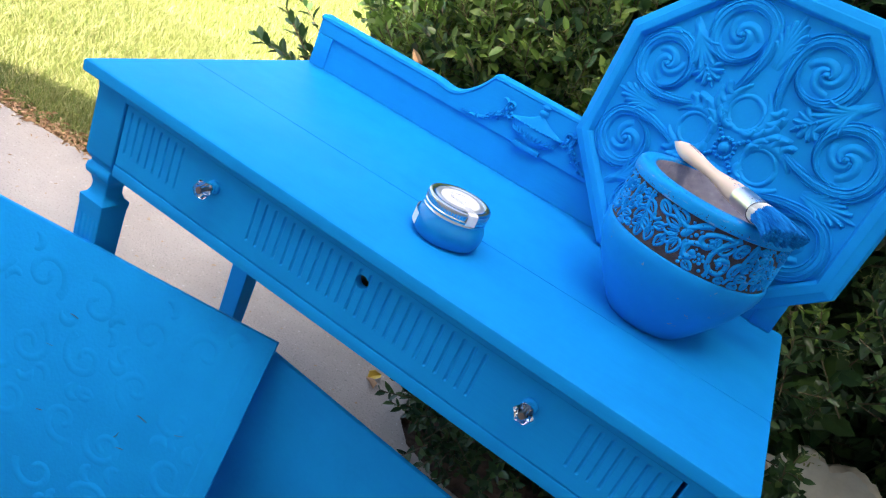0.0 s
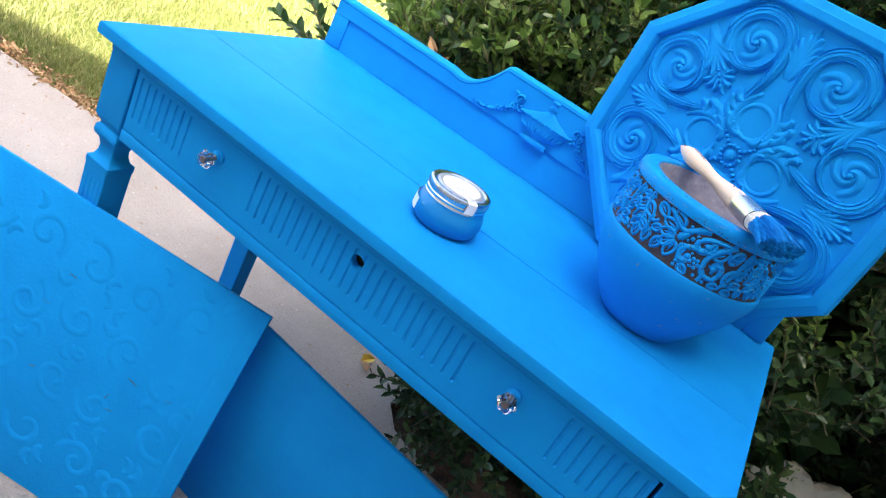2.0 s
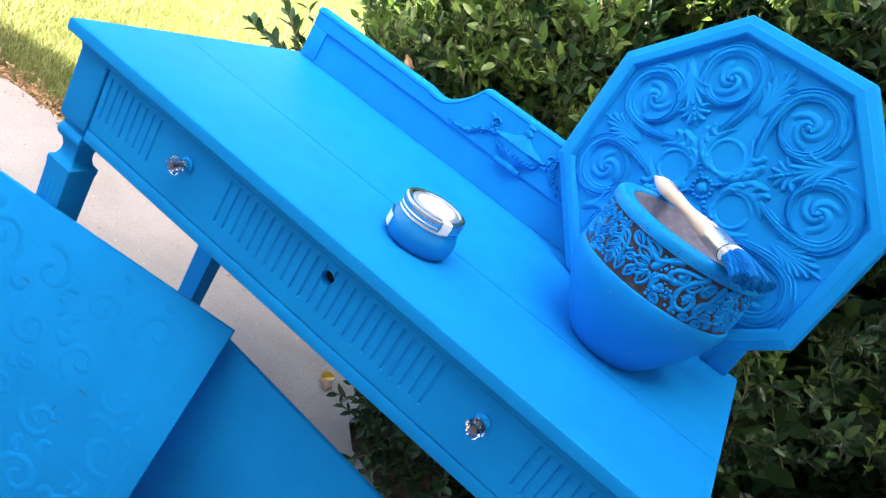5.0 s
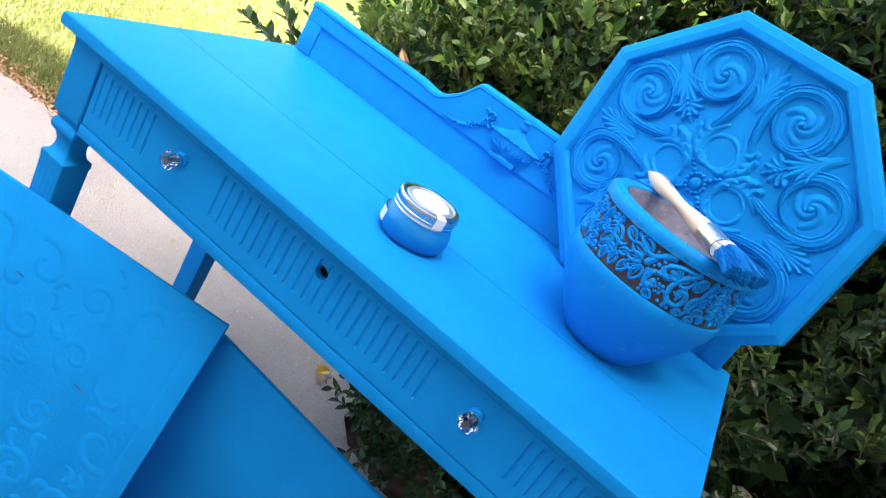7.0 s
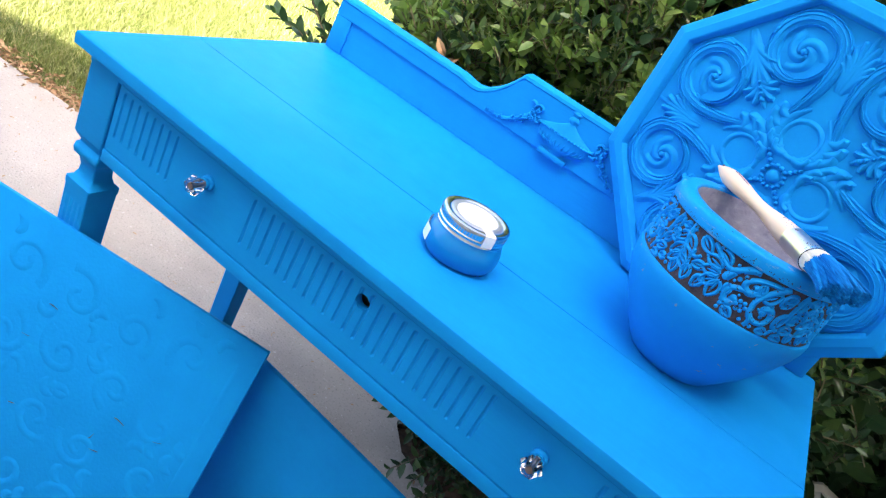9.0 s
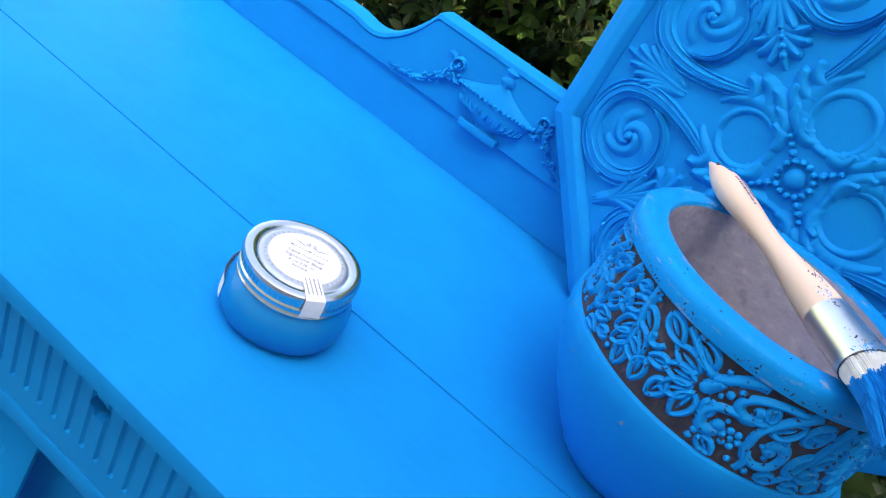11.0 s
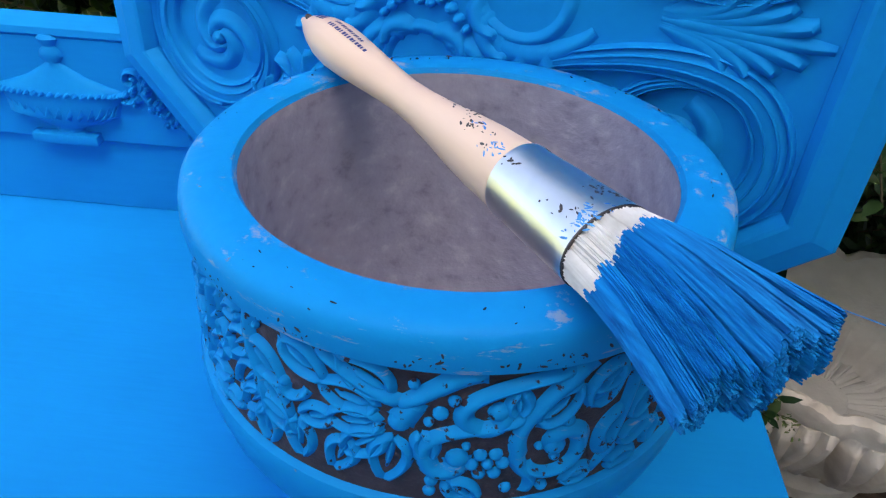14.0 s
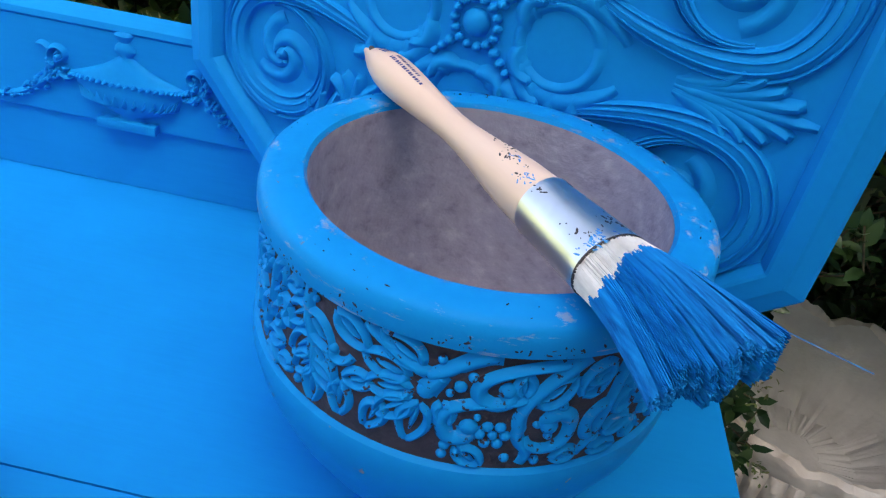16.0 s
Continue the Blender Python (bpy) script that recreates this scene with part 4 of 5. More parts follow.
for i in range(72):
    a = 2 * math.pi * i / 72
    part("knurl", kme, None, jar, m=Matrix.Rotation(a, 4, "Z") @ Matrix.Translation((0, 0.0433, 0.0525)))
part("lid_disc", lathe([(0.0350, 0.0578), (0.0335, 0.0572), (0.0325, 0.0576), (0.0310, 0.0582), (0.0295, 0.0580)], 72, False, True), PALE_TIN, jar, "flat pale silver lid")
MT = Matrix.Rotation(radians(23), 4, "Z")
label = part("lid_label", lathe([(0.0268, 0.0580), (0.0268, 0.0584)], 64, False, True), PAPER, jar, "round white paper label", m=MT)


def words(text, size, x, y, z, parent, mat, name="words"):
    cu = bpy.data.curves.new("words", "FONT")
    cu.body, cu.size, cu.align_x, cu.extrude = text, size, "CENTER", 0.00008
    ob = bpy.data.objects.new("words", cu)
    me = bpy.data.meshes.new_from_object(ob)
    bpy.data.objects.remove(ob)
    me.materials.append(mat)
    return part(name, me, None, parent, "grey printed words", m=Matrix.Translation((x, y, z)))


words("Lake Norman", 0.0050, 0, 0.0005, 0.0585, label, INK)
words("Signature Blue", 0.0050, 0, -0.0048, 0.0585, label, INK)
words("8 oz/236 ml", 0.0042, 0, -0.0098, 0.0585, label, INK)
words("Sample", 0.0042, 0, -0.0142, 0.0585, label, INK)
bm = bmesh.new()
lift = lambda u, v, h: Vector((u, v, 0.0584 + h))
for sg in (-1, 1):
    ridge(bm, spiral(sg * 0.0030, 0.0160, 0.0024, 0.0006, math.pi / 2, sg * 1.4, 24), lambda s: 0.00035, lambda s: 0.0002, lift, True)
    ridge(bm, curve2((sg * 0.0030, 0.0136), (sg * 0.007, 0.012), (sg * 0.009, 0.017), (sg * 0.0145, 0.0145)), taper(0.0005), lambda s: 0.0002, lift, True)
part("flourish", bm, INK, label, "grey curled flourish")
bm = bmesh.new()
x = -0.0145
for w in (0.0026, 0.0014, 0.0018, 0.0012, 0.0014, 0.0028, 0.0014, 0.0018, 0.0012, 0.0014, 0.0016):
    box(x, x + w, 0.0078, 0.0086 + (0.0008 if w > 0.0025 else 0), 0.0584, 0.0586, 0, bm)
    x += w + 0.0011
part("name_bars", bm, INK, label, "grey bars of a printed name")
bm = bmesh.new()
for i in range(40):
    a = 2 * math.pi * i / 40
    if i % 7 == 3:
        continue
    box(-0.0004, 0.0004, -0.0006, 0.0006, 0.0580, 0.0584, 0, bm)
    bm.verts.ensure_lookup_table()
    for v in bm.verts[-8:]:
        v.co = Matrix.Rotation(a, 4, "Z") @ (v.co + Vector((0, 0.0288, 0)))
part("ring_bars", bm, PALE_INK, jar, "pale grey ring of small printed bars", m=MT)
# paper seal over the edge and a label on the side
bm = bmesh.new()
seal = [(0.020, 0.0590), (0.034, 0.0592), (0.0415, 0.0592), (0.0440, 0.0578), (0.0448, 0.054), (0.0446, 0.043)]
rings(bm, [[(y, r, z), (-y, r, z)] for (r, z), y in zip(seal, (0.0065, 0.0068, 0.0070, 0.0072, 0.0074, 0.0074))], False)
sl = part("paper_seal", bm, PAPER, jar, "white paper seal folded over the lid", m=Matrix.Rotation(radians(-128), 4, "Z"))
bm = bmesh.new()
for q in range(4):
    for i in range(7):
        w = 0.0011
        yy = 0.0225 + i * 0.0024
        box(-0.0052 + q * 0.0030, -0.0052 + q * 0.0030 + 0.0008, yy, yy + 0.0016 + 0.0004 * ((i + q) % 2), 0.0592, 0.0594, 0, bm)
part("seal_bars", bm, INK, sl, "grey bars of small print")
bm = bmesh.new()
rings(bm, [[(0.0492 * math.cos(a), 0.0492 * math.sin(a), z) for a in [radians(d) for d in range(-26, 27, 4)]] for z in (0.011, 0.028)], False)
part("side_label", bm, PAPER, jar, "white paper label on the side", m=Matrix.Rotation(radians(206), 4, "Z"))


# ---- two joined upright panels in front of the desk ----
screen = thing("hinged_panels", "two joined blue panels, one embossed and chipped, standing on the walk", "panel", (0.394, 0.100, 0))
e_dir = math.atan2(0.12, 0.50)
LEAN = 0.30
bm = box(-0.74, 0.0, 0.0, 0.009, -0.47 * math.hypot(1, LEAN), 0.0, 0.0015)
emb = part("embossed_panel", bm, BLUE_OLD, screen, "old veneer panel with worn embossed scrolls",
           m=Matrix.Translation((0, 0, 0.472)) @ Matrix.Rotation(e_dir, 4, "Z") @ Matrix.Rotation(-math.atan(LEAN), 4, "X"))


rnd = random.Random(21)
on_veneer = lambda u, v, h: Vector((min(u, -0.034), -h, min(max(v, -0.450), -0.016)))
# worn C-scrolls in facing pairs, short commas between them and a few splits in the veneer
for i in range(7):
    for j in range(4):
        cx, cz = -0.085 - 0.100 * i + rnd.uniform(-0.014, 0.014), -0.075 - 0.108 * j + rnd.uniform(-0.014, 0.014)
        sg = 1 if (i + j) % 2 else -1
        bm = bmesh.new()
        a0 = rnd.uniform(0, 6.28)
        ridge(bm, spiral(cx, cz, rnd.uniform(0.036, 0.046), 0.009, a0, sg * rnd.uniform(0.95, 1.35), 34), lambda s: 0.0085 - 0.003 * s, lambda s: 0.0012 - 0.0003 * s, on_veneer)
        part("embossed_scroll", bm, BLUE_OLD, emb)
        for q in range(2):
            a = a0 + rnd.uniform(1.5, 4.5)
            x, z = cx + 0.052 * math.cos(a), cz + 0.052 * math.sin(a)
            bm = bmesh.new()
            ridge(bm, spiral(x, z, 0.018, 0.008, a + rnd.uniform(-1, 1), -sg * 0.5, 14), taper(0.0085, 0.3, 0.5), lambda s: 0.0011, on_veneer)
            part("embossed_leaf", bm, BLUE_OLD, emb)
for q in range(7):
    x, z, a = rnd.uniform(-0.42, -0.07), rnd.uniform(-0.34, -0.08), rnd.uniform(-0.3, 1.2)
    L = rnd.uniform(0.010, 0.022)
    bm = bmesh.new()
    ridge(bm, curve2((x, z), (x + L * 0.3, z + L * 0.10), (x + L * 0.7 * math.cos(a), z + L * 0.5 * math.sin(a)), (x + L * math.cos(a), z + L * math.sin(a)), 8), taper(0.0007), lambda s: 0.0016, on_veneer)
    part("split", bm, STAIN, emb, "dark split in the veneer")
bm = bmesh.new()
ridge(bm, [(-0.030, 0.05), (-0.030, 0.25), (-0.030, 0.43)], lambda s: 0.0045, lambda s: 0.0009, lambda u, v, h: Vector((u, -h, v - 0.47)))
part("embossed_border", bm, BLUE_OLD, emb)
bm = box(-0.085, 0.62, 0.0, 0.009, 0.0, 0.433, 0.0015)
part("plain_panel", bm, BLUE_SHADED, screen, "smooth blue board, its paint slightly darkened for shade", m=Matrix.Translation((-0.002, 0.020, 0)) @ Matrix.Rotation(radians(-3.5), 4, "Z"))


# ---- stone basin beside the desk ----
basin = thing("garden_basin", "cream cast stone garden basin with scalloped rim and leaf relief", "basin", m=Matrix.Translation((1.50, 1.035, -0.02)) @ Matrix.Diagonal((1.18, 1.18, 1.0, 1)))
lob = lambda a, k: 1 + k * (abs(math.sin(a * 5)) - 0.5) + k * 0.16 * math.sin(a * 21 + 1.5 * math.sin(a * 7))


def basin_loops(prof, n=220):
    out = []
    for r, z, k, dz in prof:
        out.append([(r * lob(2 * math.pi * i / n, k) * math.cos(2 * math.pi * i / n), r * lob(2 * math.pi * i / n, k) * math.sin(2 * math.pi * i / n),
                     z + dz * (abs(math.sin(5 * 2 * math.pi * i / n)) - 0.5) + 0.010 * noise.noise(Vector((i * 0.22, r * 30, z * 30))) + 0.006 * noise.noise(Vector((i * 0.57, r * 60, z * 60)))) for i in range(n)])
    return out


bm = bmesh.new()
rings(bm, basin_loops([(0.09, 0.05, 0.02, 0), (0.12, 0.07, 0.05, 0), (0.155, 0.12, 0.10, 0), (0.18, 0.18, 0.12, 0.01), (0.200, 0.24, 0.09, 0.012), (0.212, 0.285, 0.08, 0.016), (0.220, 0.305, 0.08, 0.018), (0.218, 0.320, 0.08, 0.018), (0.206, 0.326, 0.08, 0.018), (0.194, 0.318, 0.08, 0.018)]), True, True)
part("bowl", bm, STONE, basin)
bm = bmesh.new()
rings(bm, basin_loops([(0.194, 0.318, 0.08, 0.018), (0.184, 0.295, 0.045, 0.012), (0.172, 0.25, 0.02, 0.0), (0.145, 0.19, 0.01, 0), (0.10, 0.15, 0.004, 0), (0.05, 0.14, 0, 0)]), True, False, True)
part("bowl_inside", bm, STONE_IN, basin, "smooth grey inside of the bowl")
part("foot", lathe([(0.12, 0.0), (0.12, 0.03), (0.10, 0.045), (0.092, 0.055)], 40, True, True), STONE, basin)
# leaf relief on the outside
for k in range(10):
    a0 = 2 * math.pi * (k + 0.5) / 10
    bm = bmesh.new()

    def on_bowl(u, v, h, a0=a0):
        t = v
        r = 0.118 + (0.212 - 0.118) * math.sin(t * 1.45) / math.sin(1.45)
        a = a0 + u / 0.18
        rr = (r + h) * lob(a, 0.11)
        return Vector((rr * math.cos(a), rr * math.sin(a), 0.065 + 0.225 * t))
    for q in (-2, -1, 0, 1, 2):
        ridge(bm, curve2((q * 0.006, 0.02), (q * 0.012, 0.4), (q * 0.026, 0.7), (q * 0.022, 0.98), 10), taper(0.017, 0.5, 0.6), lambda s: 0.009 + 0.008 * s, on_bowl)
    part("leaf_relief", bm, STONE, basin)


# ---- hedge of glossy oval leaves ----
def leaf_cloud(base, direction, normal, length, width, fold=0.25, droop=0.12):
    """Eight-vertex folded leaves; arrays of n rows."""
    d = direction / np.linalg.norm(direction, axis=1, keepdims=True)
    s = np.cross(d, normal)
    s /= np.linalg.norm(s, axis=1, keepdims=True) + 1e-9
    n = np.cross(s, d)
    L, w = length[:, None], width[:, None]
    P = lambda f, side, up: base + d * L * f + s * w * side + n * (L * up)
    pts = [P(0, 0, 0), P(0.30, -0.85, fold * 0.35), P(0.30, 0, 0), P(0.30, 0.85, fold * 0.35), P(0.68, -0.80, fold * 0.30 - droop * 0.4), P(0.68, 0, -droop * 0.4), P(0.68, 0.80, fold * 0.30 - droop * 0.4), P(1, 0, -droop)]
    v = np.stack(pts, 1).reshape(-1, 3)
    o = (np.arange(len(base)) * 8)[:, None]
    tri = np.concatenate([o + np.array([a]) for a in ((0, 3, 2), (0, 2, 1), (4, 5, 7), (5, 6, 7))])
    quad = np.concatenate([o + np.array([a]) for a in ((1, 2, 5, 4), (2, 3, 6, 5))])
    return v, tri.tolist() + quad.tolist()


rng = np.random.default_rng(3)


def left_end(z):
    return np.where(z < 0.78, 0.44 - 0.86 * z, -0.23 + 0.5 * np.maximum(z - 0.85, 0))


def hedge_points(n, depth, back=0.0):
    """Shoot tips over the hedge's front, left end and top."""
    x = rng.uniform(-0.32, 2.7, n)
    z = rng.uniform(0.0, 1.75, n)
    y = 0.80 + 0.11 * np.maximum(0, np.sin(x * 9.3 + 4.1 * z + 0.6) * np.sin(z * 11.0 - 3.7 * x + 0.4)) + 0.07 * np.sin(x * 3.1 + 1) + 0.06 * np.sin(z * 5 + x * 2) - 0.10 * np.exp(-((x - 0.62) / 0.25) ** 2 - (z / 0.2) ** 2) + rng.exponential(depth, n) + back * rng.random(n)
    recess = (x > 1.25) & (z < 0.75)
    y = np.where(recess, y + 0.50 * np.clip((x - 1.25) / 0.15, 0, 1) * np.clip((0.75 - z) / 0.12, 0, 1), y)
    # round the left end back
    e = left_end(z)
    y = y + 0.9 * np.exp(-np.maximum(x - e, 0) / 0.10) * (x - e < 0.5) * 0.35
    keep = (x > e + rng.normal(0, 0.03, n))
    # room for the basin
    keep &= ~((np.hypot(x - 1.50, y - 1.035) < 0.29) & (z < 0.42)) & ~((x > 1.29 + 0.25 * (0.9 - y)) & (y < 1.34) & (z < 0.66))
    return np.stack([x, y, z], 1)[keep]


hedge = thing("hedge", "dense hedge with glossy oval green leaves and pale bud sprays", "hedge", (0, 0, 0))
tips = hedge_points(9500, 0.10)
tips = tips[~((tips[:, 0] > 0.95) & (tips[:, 2] < 1.2) & (rng.random(len(tips)) < 0.5))]
out = np.stack([rng.normal(-0.1, 0.45, len(tips)), rng.normal(-0.75, 0.35, len(tips)), rng.normal(0.70, 0.4, len(tips))], 1)
out /= np.linalg.norm(out, axis=1, keepdims=True)
out[:, 0] -= 0.9 * np.exp(-np.maximum(tips[:, 0] - left_end(tips[:, 2]), 0) / 0.12)
out /= np.linalg.norm(out, axis=1, keepdims=True)
# some longer sprays that reach past the outline on the left
spray_base = np.array([[-0.20, 0.86, 0.60], [-0.24, 0.92, 0.66], [-0.16, 0.80, 0.62], [0.54, 0.76, 0.10], [0.60, 0.72, 0.06], [0.62, 0.68, 0.05], [0.56, 0.78, 0.16], [0.70, 0.66, 0.06], [0.80, 0.66, 0.05], [0.60, 0.72, 0.14], [0.72, 0.72, 0.12], [0.90, 0.68, 0.06], [0.55, 0.80, 0.05], [0.66, 0.76, 0.05], [0.50, 0.78, 0.05], [0.46, 0.82, 0.04], [0.48, 0.80, 0.12], [0.44, 0.86, 0.08], [0.54, 0.70, 0.03], [0.58, 0.67, 0.03], [0.50, 0.74, 0.03], [0.64, 0.65, 0.04]])
spray_dir = np.array([[-0.9, -0.15, 0.45], [-0.75, 0.1, 0.65], [-0.6, -0.3, 0.6], [-0.2, -0.7, 0.2], [-0.1, -0.8, 0.1], [0.1, -0.9, 0.1], [-0.2, -0.7, 0.3], [0.2, -0.8, 0.2], [0.0, -0.8, 0.3], [-0.3, -0.8, 0.2], [0.0, -0.8, 0.3], [0.1, -0.8, 0.2], [-0.2, -0.6, 0.4], [-0.1, -0.6, 0.5], [-0.15, -0.6, 0.3], [-0.15, -0.6, 0.3], [-0.1, -0.6, 0.4], [-0.2, -0.5, 0.4], [-0.1, -0.3, 0.9], [0.0, -0.3, 0.9], [-0.1, -0.2, 0.9], [0.1, -0.3, 0.9]])
bases, dirs, norms, lens, wids = [], [], [], [], []
tw_v, tw_f = [], []
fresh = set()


def shoot(p, d, L, n_leaf, size):
    side = np.cross(d, [0.3, 0.2, 1.0])
    side /= np.linalg.norm(side)
    up = np.cross(side, d)
    a = rng.uniform(0, 6.28)
    start = p - d * L * 0.6
    k = len(tw_v)
    for q in (start, p + d * L * 0.4):
        for j in range(3):
            th = 2.1 * j
            tw_v.append(tuple(q + (side * math.cos(th) + up * math.sin(th)) * 0.0016))
    for j in range(3):
        tw_f.append((k + j, k + (j + 1) % 3, k + 3 + (j + 1) % 3, k + 3 + j))
    for i in range(n_leaf):
        s = (i + 0.5) / n_leaf
        th = a + i * 2.4 if i < n_leaf - 2 else a + i * 3.1
        rad = side * math.cos(th) + up * math.sin(th)
        bases.append(start + d * L * s)
        dd = rad * (0.95 - 0.5 * s) + d * (0.45 + 0.55 * s) + np.array([0, 0, 0.12])
        dirs.append(dd)
        norms.append(d * 0.8 - rad * 0.4 + rng.normal(0, 0.25, 3) + np.array([0, -0.1, 0.35]))
        f = size * rng.uniform(0.65, 1.2) * (1 - 0.3 * max(0, s - 0.6))
        lens.append(f)
        wids.append(f * rng.uniform(0.19, 0.28))


for p, d in zip(tips, out):
    n0 = len(bases)
    shoot(p, d, rng.uniform(0.07, 0.15), int(rng.integers(7, 12)), 0.041 if p[0] < 0.95 else 0.034)
    # The larger share on the left puts the stronger light there into leaf colour.
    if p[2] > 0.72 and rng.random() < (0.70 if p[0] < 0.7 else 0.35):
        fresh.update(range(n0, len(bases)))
for p, d in zip(spray_base, spray_dir / np.linalg.norm(spray_dir, axis=1, keepdims=True)):
    for q in range(3 if p[2] > 0.3 else 5):
        shoot(p + d * (0.07 if p[2] > 0.3 else 0.035) * q + rng.normal(0, 0.02, 3), d + rng.normal(0, 0.2, 3), 0.12, 10, 0.044 if p[2] > 0.3 else 0.034)
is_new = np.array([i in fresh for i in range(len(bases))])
for pick, nm, mt, lb in ((~is_new, "leaves", LEAF, "glossy oval leaves"), (is_new, "young_lit_leaves", YOUNG_LIT, "fresh light green shoot leaves, also lightened for the brighter upper left")):
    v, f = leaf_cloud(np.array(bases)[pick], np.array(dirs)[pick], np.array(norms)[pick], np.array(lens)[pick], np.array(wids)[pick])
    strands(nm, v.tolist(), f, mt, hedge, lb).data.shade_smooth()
strands("twig", tw_v, tw_f, TWIG, hedge, "thin brown twigs")
# inner leaves that close the hedge
more = hedge_points(16000, 0.12, 0.6)
ip = np.concatenate([hedge_points(34000, 0.12, 0.6), more[more[:, 0] > 0.9]])
ip[:, 1] += 0.10
n = len(ip)
v, f = leaf_cloud(ip, rng.normal(0, 1, (n, 3)), rng.normal(0, 1, (n, 3)), rng.uniform(0.06, 0.11, n), rng.uniform(0.02, 0.034, n))
strands("inner_leaves", v.tolist(), f, LEAF, hedge, "darker leaves inside the hedge")
# bud sprays
bt = tips[rng.random(len(tips)) < np.where((tips[:, 2] > 0.8) & (tips[:, 0] < 0.75), 0.16, 0.05)]
b2, d2, n2 = [], [], []
for p in bt:
    d = np.array([rng.normal(-0.1, 0.3), -0.7, rng.uniform(0.2, 0.9)])
    d /= np.linalg.norm(d)
    for i in range(26):
        b2.append(p + d * (0.02 + 0.055 * rng.random()) + rng.normal(0, 0.009, 3))
        d2.append(d + rng.normal(0, 0.5, 3)), n2.append(rng.normal(0, 1, 3))
n = len(b2)
v, f = leaf_cloud(np.array(b2), np.array(d2), np.array(n2), rng.uniform(0.007, 0.016, n), rng.uniform(0.0012, 0.0026, n))
strands("bud_sprays", v.tolist(), f, BUD, hedge, "pale green bud sprays")
caught = np.array([[0.105, 0.80, 0.800], [0.115, 0.79, 0.785], [0.090, 0.80, 0.775]])
v, f = leaf_cloud(caught, np.array([[-0.5, -0.4, 0.6], [0.6, -0.3, 0.7], [-0.2, -0.5, -0.6]]), np.array([[0.2, -1, 0.3], [0, -1, 0.2], [0.3, -1, 0.1]]), np.array([0.042, 0.036, 0.032]), np.array([0.011, 0.009, 0.009]), 0.7, 0.5)
strands("dead_leaf", v.tolist(), f, DRY, hedge, "brown dead leaves caught in the hedge")
# main stems
for k in range(3):
    x = 0.62 + 0.24 * k
    bm = bmesh.new()
    y0 = 1.05 + 0.12 * math.sin(k * 2.3)
    loops = []
    for i in range(8):
        s = i / 7
        c = Vector((x + 0.12 * s * math.sin(k * 1.7) + 0.02 * math.sin(6 * s + k), y0 - 0.12 * s + 0.02 * math.cos(5 * s), -0.03 + 1.3 * s))
        r = 0.016 * (1 - 0.75 * s)
        loops.append([c + Vector((r * math.cos(t * math.pi / 4), r * math.sin(t * math.pi / 4), 0)) for t in range(8)])
    rings(bm, loops, True, True, True)
    part("stem", bm, TWIG, hedge)

# ---- lawn ----
def blades(n, x0, x1, y0, y1, h0, h1, w):
    x, y = rng.uniform(x0, x1, n), rng.uniform(y0, y1, n)
    keep = y > 0.852 + WALK_SLOPE * (x + 0.95) + 0.05 + rng.normal(0, 0.018, n)
    keep &= ~((x > left_end(np.zeros(n)) - 0.1) & (y > 0.7))
    x, y = x[keep], y[keep]
    n = len(x)
    h = rng.uniform(h0, h1, n)
    a = rng.uniform(0, 2 * np.pi, n)
    bend = rng.uniform(0.2, 1.0, n) * h
    b = rng.uniform(0, 2 * np.pi, n)
    z0 = np.full(n, -0.036)
    sx, sy = np.cos(a) * w, np.sin(a) * w
    p0 = np.stack([x - sx, y - sy, z0], 1)
    p1 = np.stack([x + sx, y + sy, z0], 1)
    mx, my = x + 0.35 * bend * np.cos(b), y + 0.35 * bend * np.sin(b)
    p2 = np.stack([mx + sx * 0.8, my + sy * 0.8, z0 + h * 0.65], 1)
    p3 = np.stack([mx - sx * 0.8, my - sy * 0.8, z0 + h * 0.65], 1)
    p4 = np.stack([x + bend * np.cos(b), y + bend * np.sin(b), z0 + h], 1)
    v = np.stack([p0, p1, p2, p3, p4], 1).reshape(-1, 3)
    o = (np.arange(n) * 5)[:, None]
    return v.tolist(), (o + np.array([[0, 1, 2, 3]])).tolist() + (o + np.array([[3, 2, 4]])).tolist()


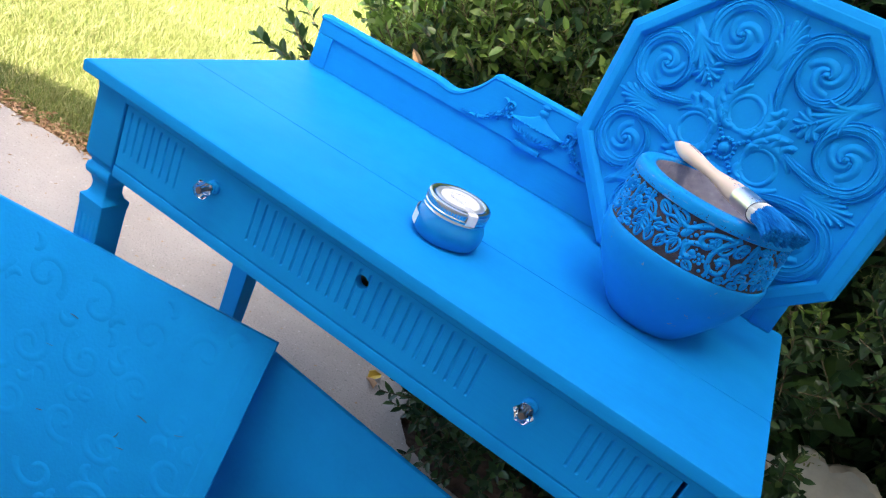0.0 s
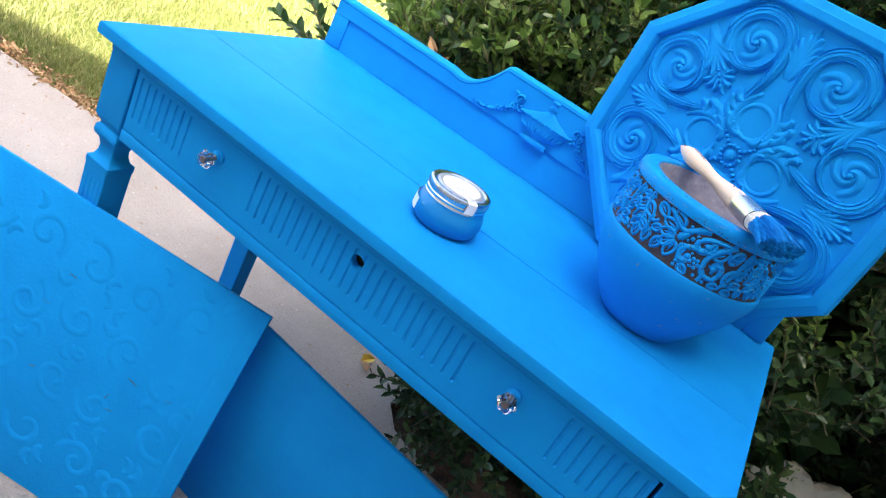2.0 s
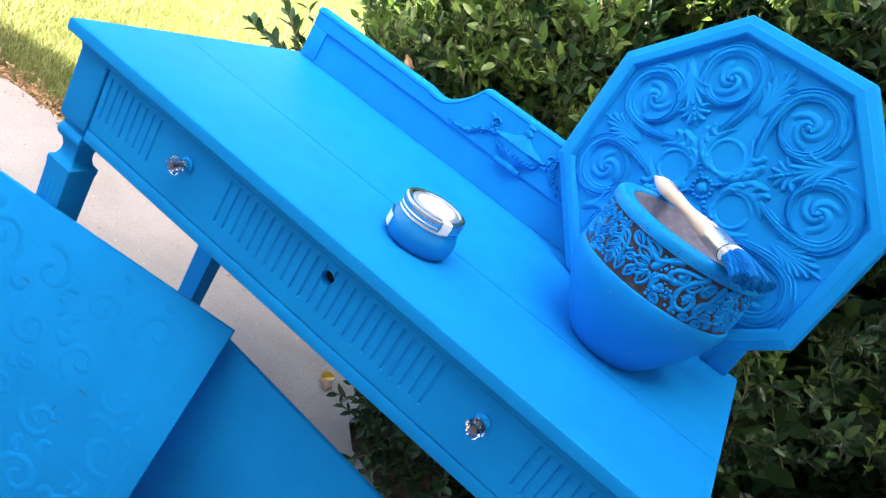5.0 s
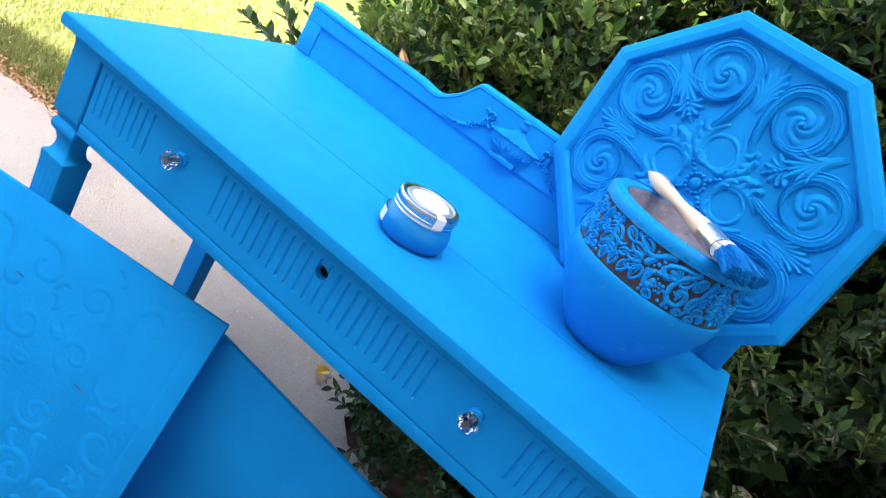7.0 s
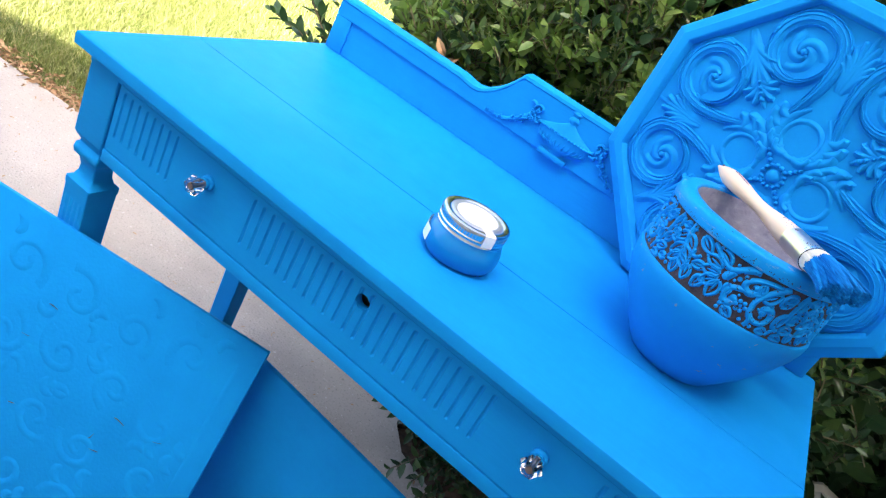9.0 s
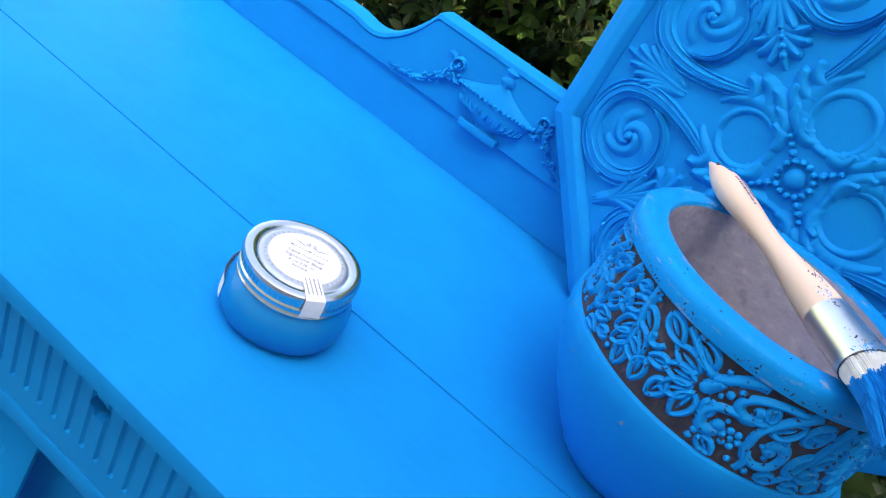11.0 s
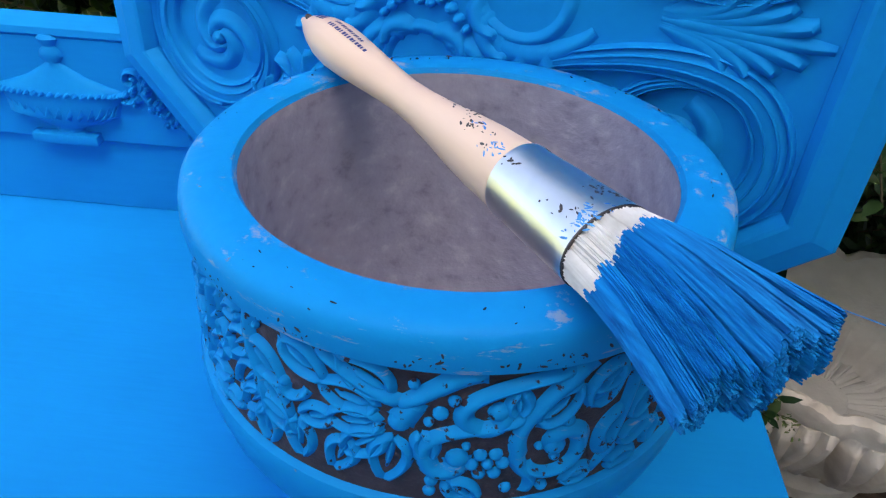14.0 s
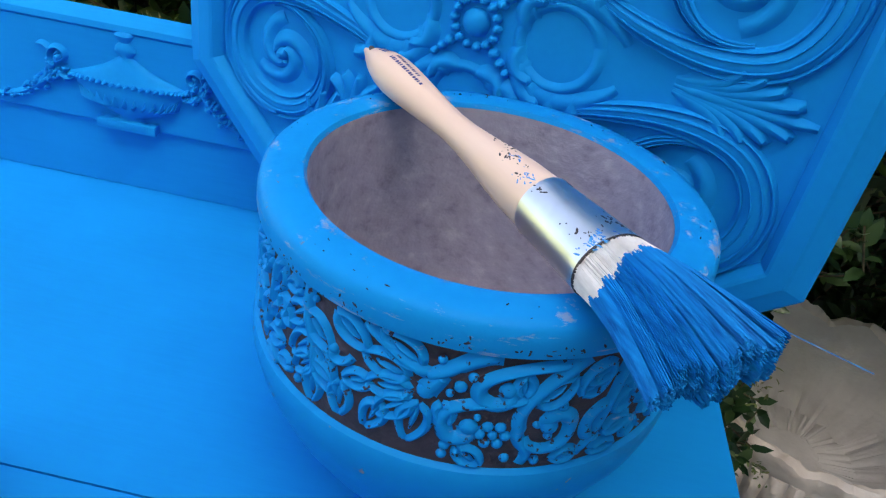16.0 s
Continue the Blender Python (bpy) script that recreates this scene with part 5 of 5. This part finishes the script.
lawn = thing("lawn", "sunlit yellow-green mown lawn", "grass", (0, 0, 0), kind="stuff")
for args in ((95000, -3.4, 0.3, 0.75, 2.4, 0.03, 0.075, 0.0016), (90000, -6.5, 0.3, 2.4, 6.5, 0.035, 0.08, 0.0026)):
    v, f = blades(*args)
    strands("grass_blades", v, f, GRASS, lawn)

# dry litter along the walk's edge and on the concrete
n = 2600
lx = rng.uniform(-2.6, 0.3, n)
ly = 0.852 + WALK_SLOPE * (lx + 0.95) + rng.normal(0.035, 0.032, n)
lp = np.stack([lx, ly, rng.uniform(-0.015, 0.008, n)], 1)
v, f = leaf_cloud(lp, rng.normal(0, 1, (n, 3)) * [1, 1, 0.25], rng.normal(0, 0.5, (n, 3)) + [0, 0, 1], rng.uniform(0.012, 0.035, n), rng.uniform(0.003, 0.008, n), 0.5, 0.3)
litter = thing("leaf_litter", "dry brown leaf litter along the lawn's edge", "litter", (0, 0, 0), kind="stuff")
strands("dry_leaves", v.tolist(), f, DRY, litter)
n = 330
lp = np.stack([rng.uniform(-1.5, 0.6, n), rng.uniform(-0.1, 0.85, n), np.full(n, 0.0025)], 1)
v, f = leaf_cloud(lp, rng.normal(0, 1, (n, 3)) * [1, 1, 0.03], rng.normal(0, 0.2, (n, 3)) + [0, 0, 1], rng.uniform(0.003, 0.016, n) * rng.uniform(0.4, 1.2, n), rng.uniform(0.001, 0.003, n), 0.4, 0.1)
strands("scattered_bits", v.tolist(), f, DRY, litter)


def fallen_leaf(x, y, turn, size, mat, label):
    v, f = leaf_cloud(np.array([[x, y, 0.006]]), np.array([[math.cos(turn), math.sin(turn), 0.25]]), np.array([[0.2, 0.1, 1.0]]), np.array([size]), np.array([size * 0.35]), 0.5, 0.2)
    me = bpy.data.meshes.new("fallen_leaf")
    me.from_pydata(v.tolist(), [], f)
    me.materials.append(mat)
    return tagged(new("fallen_leaf", me), label, "leaf")


fallen_leaf(0.315, 0.77, 1.2, 0.05, YELLOW, "yellow fallen leaf on the concrete walk")
fallen_leaf(0.35, 0.75, 2.6, 0.045, DRY, "brown fallen leaf on the concrete walk")
